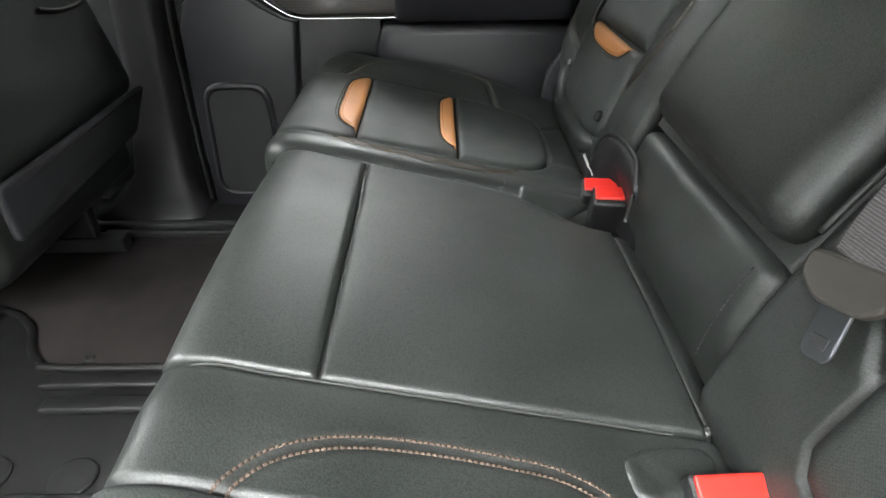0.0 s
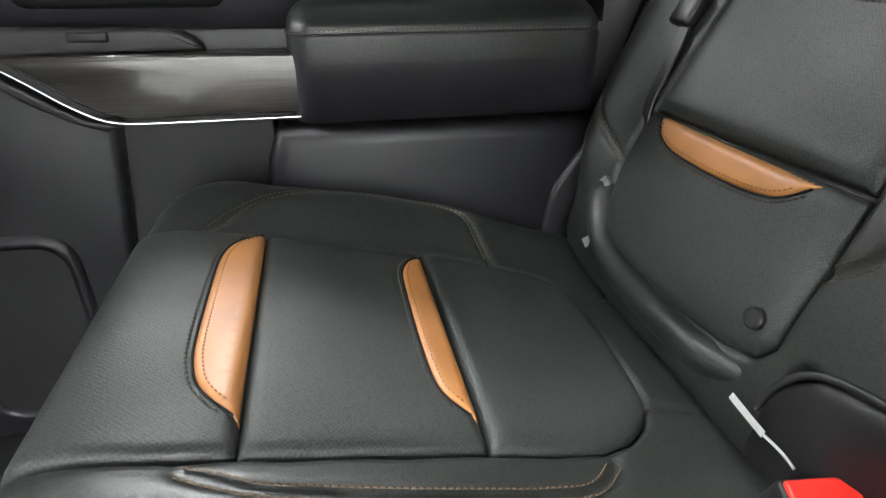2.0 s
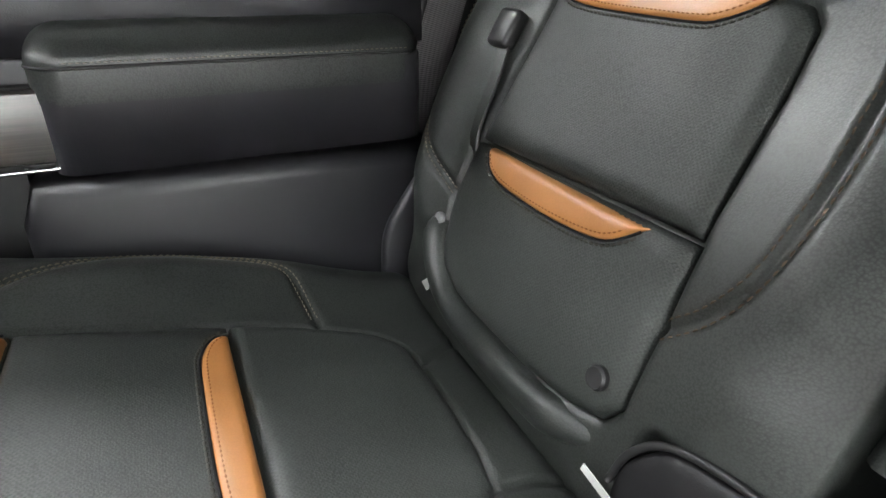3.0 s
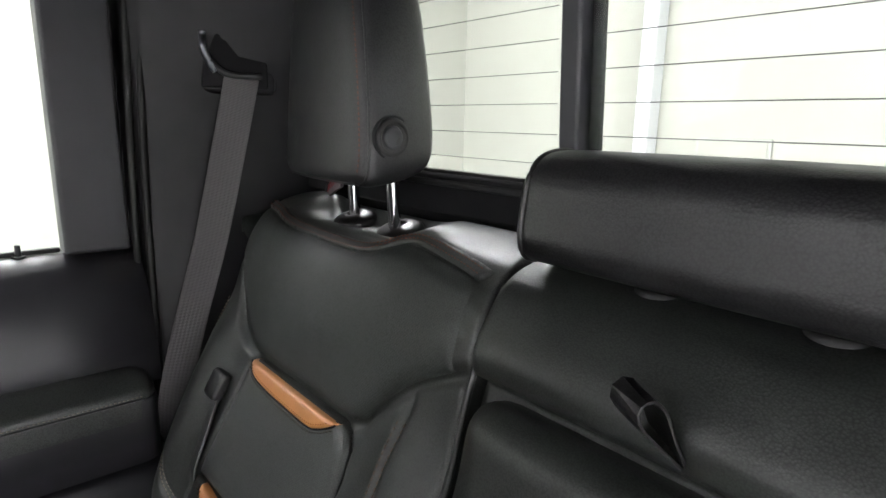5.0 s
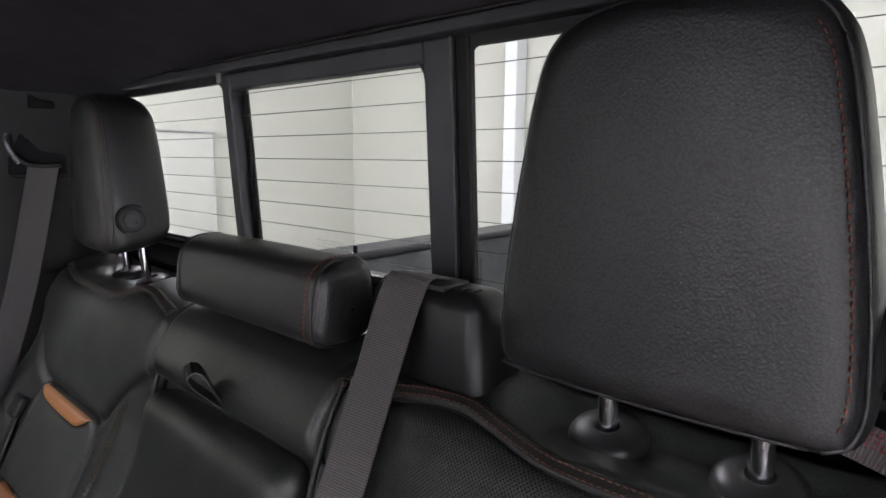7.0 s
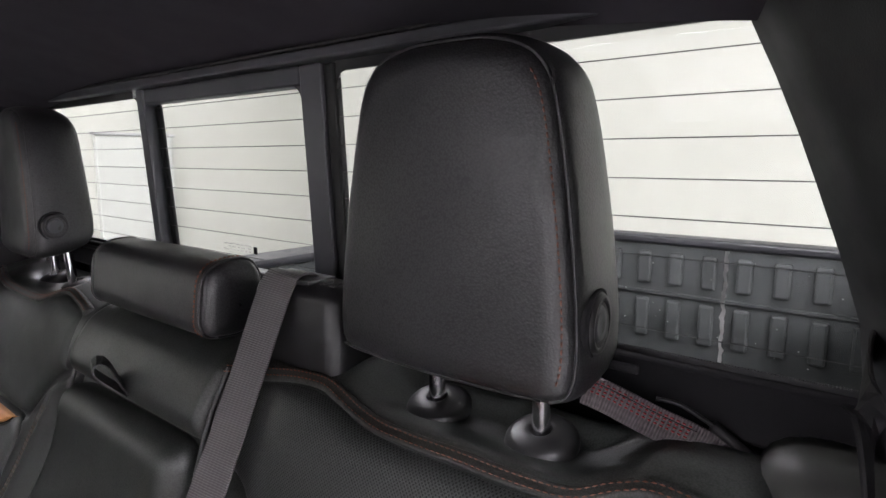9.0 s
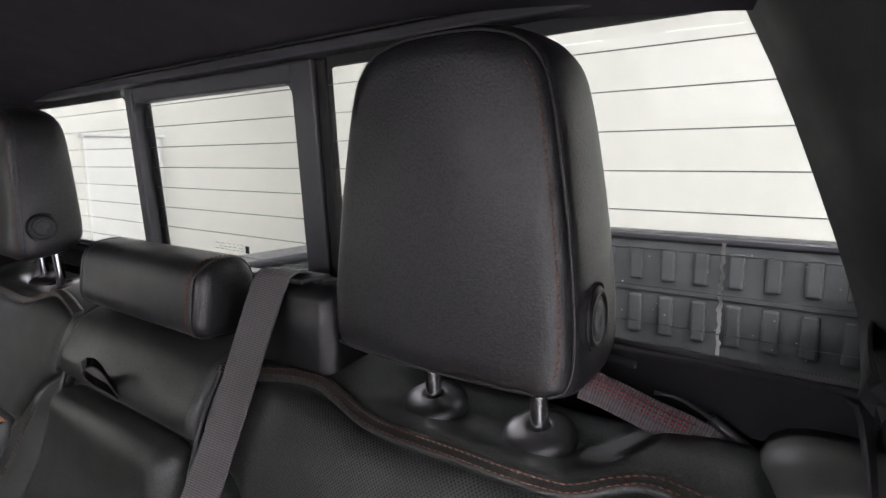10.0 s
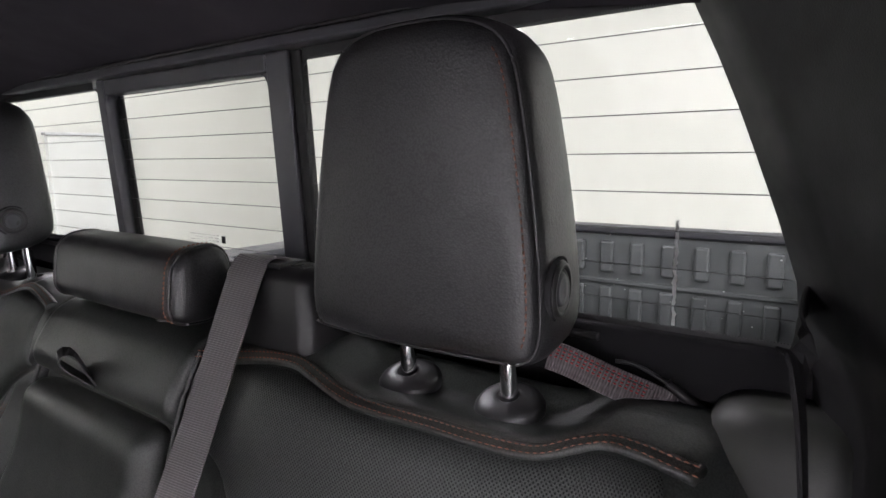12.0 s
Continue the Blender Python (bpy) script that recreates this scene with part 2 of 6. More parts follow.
def lathe(profile, centre, axis="Z", n=40):
    """A turned shape from (radius, height) pairs."""
    bm = bmesh.new()
    rings = []
    c = Vector(centre)
    for r, h in profile:
        ring = []
        for i in range(n):
            a = 2 * math.pi * i / n
            p = (r * math.cos(a), r * math.sin(a), h)
            if axis == "Y":
                p = (p[0], p[2], p[1])
            elif axis == "X":
                p = (p[2], p[0], p[1])
            ring.append(bm.verts.new(c + Vector(p)))
        rings.append(ring)
    for a, b in zip(rings, rings[1:]):
        for i in range(n):
            bm.faces.new((a[i], a[(i + 1) % n], b[(i + 1) % n], b[i]))
    bm.faces.new(rings[0])
    bm.faces.new(rings[-1])
    return bm


def smooth_path(pts, step=0.006):
    """A Catmull-Rom curve through pts (any dimension), cut into even steps."""
    p = np.asarray(pts, float)
    p = np.vstack([2 * p[0] - p[1], p, 2 * p[-1] - p[-2]])
    out = []
    for i in range(1, len(p) - 2):
        n = max(int(np.linalg.norm(p[i + 1] - p[i]) / step), 1) * 2
        u = np.linspace(0, 1, n, endpoint=False)[:, None]
        out.append(0.5 * (2 * p[i] + (p[i + 1] - p[i - 1]) * u + (2 * p[i - 1] - 5 * p[i] + 4 * p[i + 1] - p[i + 2]) * u ** 2
                          + (3 * p[i] - p[i - 1] - 3 * p[i + 1] + p[i + 2]) * u ** 3))
    out.append(p[-2][None])
    q = np.vstack(out)
    length = np.concatenate([[0], np.cumsum(np.linalg.norm(np.diff(q, axis=0), axis=1))])
    s = np.linspace(0, length[-1], max(int(length[-1] / step), 2) + 1)
    return np.stack([np.interp(s, length, q[:, k]) for k in range(q.shape[1])], 1)


def rounded(pts, r=0.012, n=4):
    """A closed outline whose corners are rounded."""
    p = np.asarray(pts, float)
    out = []
    for i in range(len(p)):
        a, b, c = p[i - 1], p[i], p[(i + 1) % len(p)]
        la, lc = np.linalg.norm(a - b), np.linalg.norm(c - b)
        k = min(r, la * 0.45, lc * 0.45)
        q0, q1 = b + (a - b) / la * k, b + (c - b) / lc * k
        for u in np.linspace(0, 1, n):
            out.append((1 - u) ** 2 * q0 + 2 * u * (1 - u) * b + u * u * q1)
    return np.array(out)


def dist_to(line, S, Y):
    """The distance of each point (S, Y) from a line of points."""
    best = np.full(np.shape(S), 1e9)
    for a, b in zip(line, line[1:]):
        d = b - a
        L2 = max(float(d @ d), 1e-12)
        u = np.clip(((S - a[0]) * d[0] + (Y - a[1]) * d[1]) / L2, 0, 1)
        best = np.minimum(best, np.hypot(S - a[0] - u * d[0], Y - a[1] - u * d[1]))
    return best


def inside(poly, S, Y):
    hit = np.zeros(np.shape(S), bool)
    for a, b in zip(poly, np.roll(poly, -1, axis=0)):
        if a[1] == b[1]:
            continue
        cross = (a[1] > Y) != (b[1] > Y)
        hit ^= cross & (S < (b[0] - a[0]) * (Y - a[1]) / (b[1] - a[1]) + a[0])
    return hit


class Form:
    """A seat's surface: a profile in x and z, drawn out across the cab; s runs along the profile."""

    def __init__(self, pts, warp=None):
        self.p = smooth_path(pts, 0.003)
        self.s = np.concatenate([[0], np.cumsum(np.linalg.norm(np.diff(self.p, axis=0), axis=1))])
        t = np.gradient(self.p, axis=0)
        t /= np.linalg.norm(t, axis=1)[:, None]
        self.n = np.stack([-t[:, 1], t[:, 0]], 1)
        self.warp = warp
        self.length = self.s[-1]

    def at(self, S, Y, H):
        S, Y, H = np.broadcast_arrays(np.asarray(S, float), np.asarray(Y, float), np.asarray(H, float))
        x, z = np.interp(S, self.s, self.p[:, 0]), np.interp(S, self.s, self.p[:, 1])
        nx, nz = np.interp(S, self.s, self.n[:, 0]), np.interp(S, self.s, self.n[:, 1])
        x, z = x + nx * H, z + nz * H
        if self.warp:
            x, Y, z = self.warp(x, Y, z)
        return np.stack([x, Y, z], -1)

    def s_of(self, value, axis, last=True):
        """The place on the profile where x (axis 0) or z (axis 1) takes a value."""
        d = self.p[:, axis] - value
        k = np.where(d[:-1] * d[1:] <= 0)[0]
        i = k[-1] if last else k[0]
        u = d[i] / (d[i] - d[i + 1]) if d[i] != d[i + 1] else 0
        return self.s[i] + u * (self.s[i + 1] - self.s[i])


def sheet(name, form, s0, s1, y0, y1, height, material, parent, label="", ds=0.006, dy=0.006, r0=0.03, r1=0.03, wall=0.12):
    """The cover of a seat: a fine net over the form, its two side edges rounded down into walls."""
    S = np.linspace(s0, s1, max(int((s1 - s0) / ds), 2) + 1)
    Y = np.linspace(y0, y1, max(int((y1 - y0) / dy), 2) + 1)
    ext = []
    for r, edge in ((r0, y0), (r1, y1)):
        ext.append(np.array([wall, wall * 0.5, wall * 0.12]))
    Yf = np.concatenate([[y0] * 3, Y, [y1] * 3])
    drop = np.concatenate([ext[0], np.zeros(len(Y)), ext[1][::-1]])
    SS, YY = np.meshgrid(S, Yf, indexing="ij")
    H = height(SS, YY)
    for r, edge in ((r0, y0), (r1, y1)):
        u = np.clip(1 - np.abs(YY - edge) / r, 0, 1)
        H = H - r * (1 - np.sqrt(np.maximum(1 - u * u, 0)))
    H = H - drop[None, :]
    P = form.at(SS, YY, H).reshape(-1, 3)
    m = len(Yf)
    faces = [(i * m + j, i * m + j + 1, (i + 1) * m + j + 1, (i + 1) * m + j) for i in range(len(S) - 1) for j in range(m - 1)]
    return raw(name, P, faces, material, parent, label, uv=np.stack([SS, YY], -1).reshape(-1, 2), flip=True)


def panel(name, form, outline, material, parent, label="", puff=0.005, r=0.010, base=0.0, sink=0.005, height=None, grid=0.012):
    """A sewn panel: its outline (s, y) lies sunk in the seam, its middle stands proud."""

    o = np.asarray(outline, float)
    ring = []
    for a, b in zip(o, np.roll(o, -1, axis=0)):
        n = max(int(np.linalg.norm(b - a) / 0.006), 1)
        ring += [a + (b - a) * k / n for k in range(n)]
    ring = np.array(ring)
    closed = np.vstack([ring, ring[:1]])
    lo, hi = ring.min(0), ring.max(0)
    gs, gy = np.meshgrid(np.arange(lo[0], hi[0], grid * 0.5), np.arange(lo[1], hi[1], grid * 0.5), indexing="ij")
    gs = gs.ravel() + 1e-5
    gy = gy.ravel() + 1e-5
    keep = inside(ring, gs, gy)
    gs, gy = gs[keep], gy[keep]
    d = dist_to(closed, gs, gy)
    keep = d > 0.0035
    gs, gy, d = gs[keep], gy[keep], d[keep]
    near = d < r * 1.3
    k = np.arange(len(gs))
    coarse = near | (k % 2 == 0)
    gs, gy = gs[coarse], gy[coarse]
    t = np.roll(ring, -1, axis=0) - np.roll(ring, 1, axis=0)
    t /= np.maximum(np.linalg.norm(t, axis=1), 1e-9)[:, None]
    area = np.sum(ring[:, 0] * np.roll(ring[:, 1], -1) - np.roll(ring[:, 0], -1) * ring[:, 1])
    nrm = np.stack([-t[:, 1], t[:, 0]], 1) * (1 if area > 0 else -1)
    inner = ring + nrm * 0.002
    ok = inside(ring, inner[:, 0], inner[:, 1])
    pts = np.vstack([ring, inner[ok], np.stack([gs, gy], 1)])
    n = len(ring)
    res = delaunay_2d_cdt([Vector(p) for p in pts], [(i, (i + 1) % n) for i in range(n)], [], 1, 1e-6)
    vs = np.array([tuple(v) for v in res[0]])
    d = dist_to(closed, vs[:, 0], vs[:, 1])
    u = np.clip(d / r, 0, 1)
    H = base - sink + (puff + sink) * np.sqrt(np.maximum(1 - (1 - u) ** 2, 0))
    if height is not None:
        H = H + height(vs[:, 0], vs[:, 1])
    P = form.at(vs[:, 0], vs[:, 1], H)
    faces = [tuple(f) for f in res[2]]
    verts = list(P)
    uv = list(vs)
    # the turned-in edge, so that the panel has a thickness
    rim = [i for i in range(len(vs)) if d[i] < 1e-6]
    back = {}
    edges = {}
    for f in faces:
        for a, b in zip(f, f[1:] + f[:1]):
            edges[(a, b)] = edges.get((a, b), 0) + 1
    outer = [(a, b) for (a, b) in edges if (b, a) not in edges]
    hx = height(vs[:, 0], vs[:, 1]) if height is not None else np.zeros(len(vs))
    for a, b in outer:
        for i in (a, b):
            if i not in back:
                back[i] = len(verts)
                verts.append(form.at(vs[i, 0], vs[i, 1], base - sink - 0.008 + hx[i]))
                uv.append(vs[i])
    faces += [(b, a, back[a], back[b]) for a, b in outer]
    return raw(name, verts, faces, material, parent, label, uv=uv, flip=True)


def stitches(name, pts, normals, material, parent, pitch=0.0068, length=0.0048, width=0.0011, lift=0.0006, label=""):
    """A row of single stitches along a line of points."""
    pts, normals = np.asarray(pts), np.asarray(normals)
    L = np.concatenate([[0], np.cumsum(np.linalg.norm(np.diff(pts, axis=0), axis=1))])
    verts, faces = [], []
    n = max(int(L[-1] / pitch), 1)
    for i in range(n):
        a, b = i * pitch, i * pitch + length
        pa, pb = (np.array([np.interp(v, L, pts[:, k]) for k in range(3)]) for v in (a, b))
        nn = np.array([np.interp((a + b) / 2, L, normals[:, k]) for k in range(3)])
        t = pb - pa
        t /= max(np.linalg.norm(t), 1e-9)
        side = np.cross(nn, t)
        side /= max(np.linalg.norm(side), 1e-9)
        o = len(verts)
        mid = (pa + pb) / 2
        for c, w, h in ((pa, 0.55, 0.0), (mid, 1.0, lift + width * 0.8), (pb, 0.55, 0.0)):
            verts += [c - side * width * w + nn * (h * 0.4 - 0.0004), c + nn * (h + 0.0005), c + side * width * w + nn * (h * 0.4 - 0.0004)]
        for k in (0, 3):
            faces += [(o + k, o + k + 3, o + k + 4, o + k + 1), (o + k + 1, o + k + 4, o + k + 5, o + k + 2)]
    ob = raw(name, verts, faces, material, parent, label, smooth=True)
    tagged(ob, kind="stuff")
    return ob


def seam_stitch(name, form, line, height, material, parent, offset=0.0, h=0.0, **kw):
    """Stitches along a line (s, y) on a form, at a sideways offset."""
    q = smooth_path(line, 0.004)
    t = np.gradient(q, axis=0)
    t /= np.linalg.norm(t, axis=1)[:, None]
    q = q + np.stack([-t[:, 1], t[:, 0]], 1) * offset
    H = (height(q[:, 0], q[:, 1]) if height is not None else 0) + h
    p = form.at(q[:, 0], q[:, 1], H)
    nn = form.at(q[:, 0], q[:, 1], H + 0.01) - p
    nn /= np.linalg.norm(nn, axis=1)[:, None]
    return stitches(name, p, nn, material, parent, **kw)


def tube(name, pts, radius, material, parent=None, label="", n=8, flat=None):
    """A rounded cord through points; flat=(width, thickness, across) makes a band instead."""
    p = smooth_path(pts, 0.006)
    t = np.gradient(p, axis=0)
    t /= np.linalg.norm(t, axis=1)[:, None]
    verts, faces, uv = [], [], []
    run = np.concatenate([[0], np.cumsum(np.linalg.norm(np.diff(p, axis=0), axis=1))])
    if flat:
        w, th, across = flat
        ac = np.asarray(across, float)
        if ac.ndim == 1:
            ac = np.repeat(ac[None], len(p), 0)
        else:
            ac = np.stack([np.interp(np.linspace(0, 1, len(p)), np.linspace(0, 1, len(ac)), ac[:, k]) for k in range(3)], 1)
    for i in range(len(p)):
        if flat:
            a = ac[i] - t[i] * (ac[i] @ t[i])
            a /= np.linalg.norm(a)
            b = np.cross(t[i], a)
            prof = [(-w / 2, -th / 2), (w / 2, -th / 2), (w / 2 + th * 0.2, 0), (w / 2, th / 2), (w / 6, th / 2), (-w / 6, th / 2), (-w / 2, th / 2), (-w / 2 - th * 0.2, 0)]
        else:
            ref = np.array([0, 0, 1.0]) if abs(t[i][2]) < 0.9 else np.array([0, 1.0, 0])
            a = np.cross(t[i], ref)
            a /= np.linalg.norm(a)
            b = np.cross(t[i], a)
            prof = [(radius * math.cos(2 * math.pi * k / n), radius * math.sin(2 * math.pi * k / n)) for k in range(n)]
        for u, v in prof:
            verts.append(p[i] + a * u + b * v)
            uv.append((run[i], u))
    m = len(prof)
    for i in range(len(p) - 1):
        for k in range(m):
            faces.append((i * m + k, i * m + (k + 1) % m, (i + 1) * m + (k + 1) % m, (i + 1) * m + k))
    faces.append(tuple(range(m)))
    faces.append(tuple(reversed(range((len(p) - 1) * m, len(p) * m))))
    return raw(name, verts, faces, material, parent, label, uv=uv, smooth=not flat, flip=True)


def plate(name, outline, plane, value, depth, material, parent=None, label="", bevel=0.003, smooth=False):
    """A slab cut to an outline: plane 'y' takes (x, z) pairs, 'x' takes (y, z) pairs; it reaches from value to value + depth."""
    bm = bmesh.new()
    vs = []
    for a, b in outline:
        vs.append(bm.verts.new((a, value, b) if plane == "y" else (value, a, b) if plane == "x" else (a, b, value)))
    f = bm.faces.new(vs)
    g = bmesh.ops.extrude_face_region(bm, geom=[f])
    d = Vector((0, depth, 0) if plane == "y" else (depth, 0, 0) if plane == "x" else (0, 0, depth))
    bmesh.ops.translate(bm, vec=d, verts=[v for v in g["geom"] if isinstance(v, bmesh.types.BMVert)])
    if bevel:
        cap = [e for e in bm.edges if all(abs((v.co - Vector((0, value, 0) if plane == "y" else (value, 0, 0) if plane == "x" else (0, 0, value))).dot(d.normalized())) < 1e-6 for v in e.verts)]
        bmesh.ops.bevel(bm, geom=cap, offset=bevel, segments=3, profile=0.5, affect="EDGES")
    return part(name, bm, material, parent, label, smooth)


def gauss(v, c, w):
    return np.exp(-((v - c) / w) ** 2)


def step(v, a, b):
    u = np.clip((v - a) / (b - a), 0, 1)
    return u * u * (3 - 2 * u)


# ---- the showroom round the truck ----
def room():
    gz = -0.68
    x0, x1, y0, y1, h = -7.0, 6.0, -7.0, 6.0, 4.2
    t = 0.2
    for name, b in (("ground", (x0, x1, y0, y1, gz - t, gz)),):
        tagged(part(name, rbox(*b, r=0), CONCRETE), "smooth grey concrete showroom floor", "floor", kind="structure")
    tagged(part("ceiling", rbox(x0, x1, y0, y1, h, h + t, r=0), CEILPAINT), "white painted showroom ceiling", "ceiling", kind="structure")
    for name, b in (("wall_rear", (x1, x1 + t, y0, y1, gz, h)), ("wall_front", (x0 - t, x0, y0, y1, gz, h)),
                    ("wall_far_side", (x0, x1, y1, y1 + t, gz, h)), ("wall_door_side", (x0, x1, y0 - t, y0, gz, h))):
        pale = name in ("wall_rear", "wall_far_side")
        tagged(part(name, rbox(*b, r=0), DIMMED_WHITE if pale else BOUNCE_WHITE), "plain white showroom wall, darkened in its colour to dim the window view" if pale else "unseen plain showroom wall, kept bright to bounce light", "wall", kind="structure")
    tagged(part("column", rbox(5.80, 5.996, 3.03, 3.19, gz, h, r=0.01), PALESTEEL), "pale grey steel column before the wall", "column")
    e = thing("electrical_panel", "white flush electrical panel on the wall", "panel")
    part("panel_frame", rbox(5.955, 5.996, 1.90, 2.59, 0.60, 0.895, r=0.008), WALLGREY, e)
    part("panel_door", rbox(5.945, 5.957, 1.93, 2.56, 0.63, 0.865, r=0.004), DIMMED_WHITE, e)
    d = thing("wall_cabinet", "pale grey flush metal cabinet on the side wall", "cabinet")
    part("cabinet_body", rbox(2.98, 3.80, 5.92, 5.997, gz + 0.002, 1.33, r=0.01), WALLGREY, d)
    part("cabinet_top", rbox(2.96, 3.84, 5.90, 5.998, 1.3305, 1.36, r=0.006), CONCRETE, d)
    # unseen ceiling lamps, added and spaced to set the light in the cab
    for x, ys in ((-5.5, (-0.8, 0.8)), (-4.6, (-1.6, 0.0, 1.6)), (-2.2, (4.4,)), (-2.0, (-3.7,)), (-1.4, (-3.6,)), (-0.4, (-5.9,)), (0.1, (-3.3, -4.7)), (0.4, (4.4,)), (0.9, (-5.9, -3.3)), (1.9, (-4.2,)), (2.6, (3.6,))):
        for y in ys:
            lamp = thing("ceiling_lamp", "unseen white batten ceiling lamp, added to light the cab", "lamp", group="showroom lamps")
            part("housing", rbox(x - 0.08, x + 0.08, y - 0.72, y + 0.72, h - 0.09, h - 0.002, r=0.01), DIMMED_WHITE, lamp)
            part("tube", rbox(x - 0.11, x + 0.11, y - 0.68, y + 0.68, h - 0.125, h - 0.093, r=0.01), ADDED_LAMP, lamp)
    # no lamps known on this wall: tubes added to brighten the seat backs
    for y in (-3.4, -1.2, 1.0, 3.2):
        lamp = thing("wall_lamp", "made-up batten lamp on the unseen front wall, fills the seat backs", "lamp", group="hall wall lamps")
        part("housing", rbox(x0 + 0.002, x0 + 0.09, y - 0.72, y + 0.72, 1.77, 1.93, r=0.01), DIMMED_WHITE, lamp)
        part("tube", rbox(x0 + 0.093, x0 + 0.125, y - 0.68, y + 0.68, 1.74, 1.96, r=0.01), WALL_FILL, lamp)


room()

# ---- the cab's shell ----
SILL = 0.775


def cab():
    f = tagged(part("floor", rbox(-1.25, 0.88, -0.80, 0.80, -0.06, 0.0, r=0), CARPET), "dark grey carpeted cab floor", "floor", kind="structure")
    tagged(part("wall_rear_cab", rbox(0.868, 0.90, -0.86, 0.86, -0.06, 0.895, r=0.004), FELT), "black rear wall of the cab below the window", "wall", kind="structure")
    # unseen wall, its height set to hold front light off the lower seats
    tagged(part("wall_front_cab", rbox(-1.30, -1.25, -0.86, 0.86, -0.06, 0.97, r=0.004), PLASTIC_DARK), "unseen plain black wall closing the cab, raised to block front light", "wall", kind="structure")
    # headliner: a shallow vault, rising towards the front
    S = [(0.834, 1.196), (0.80, 1.209), (0.70, 1.234), (0.45, 1.262), (0.0, 1.29), (-0.8, 1.29)]
    form = Form(S)

    def h(s, y):
        return 0.06 * np.clip(np.abs(y) / 0.80, 0, 1) ** 3
    q = sheet("ceiling", form, 0, form.length, -0.83, 0.83, h, HEADLINER, None, ds=0.03, dy=0.03, r0=0.01, r1=0.01, wall=0.001)
    tagged(q, "black cloth headliner of the cab roof", "ceiling", kind="structure")
    tagged(part("roof", rbox(-0.8, 0.93, -0.84, 0.84, 1.305, 1.335, r=0.01), BODYPAINT), "dark painted truck roof above the headliner", "roof", kind="structure")
    tagged(part("wall_roof_rear", rbox(0.862, 0.93, -0.84, 0.84, 1.19, 1.304, r=0.004), PLASTIC_DARK), "black upper rear edge of the cab", "wall", kind="structure")
    tagged(part("trim_header", rbox(0.812, 0.866, -0.74, 0.74, 1.1815, 1.1945, r=0.003), FRAMEGREY), "charcoal plastic trim bar over the rear window", "trim", kind="structure")
    tagged(part("trim_header_lip", rbox(0.812, 0.836, -0.76, 0.76, 1.195, 1.1985, r=0.0015), PLASTIC_DARK), "thin black lip between headliner and window trim", "trim", kind="structure")
    tagged(part("trim_window_ledge", rbox(0.838, 0.868, -0.76, 0.76, 0.862, 0.913, r=0.004), FELT), "black felt ledge under the rear window", "trim", kind="structure")


cab()


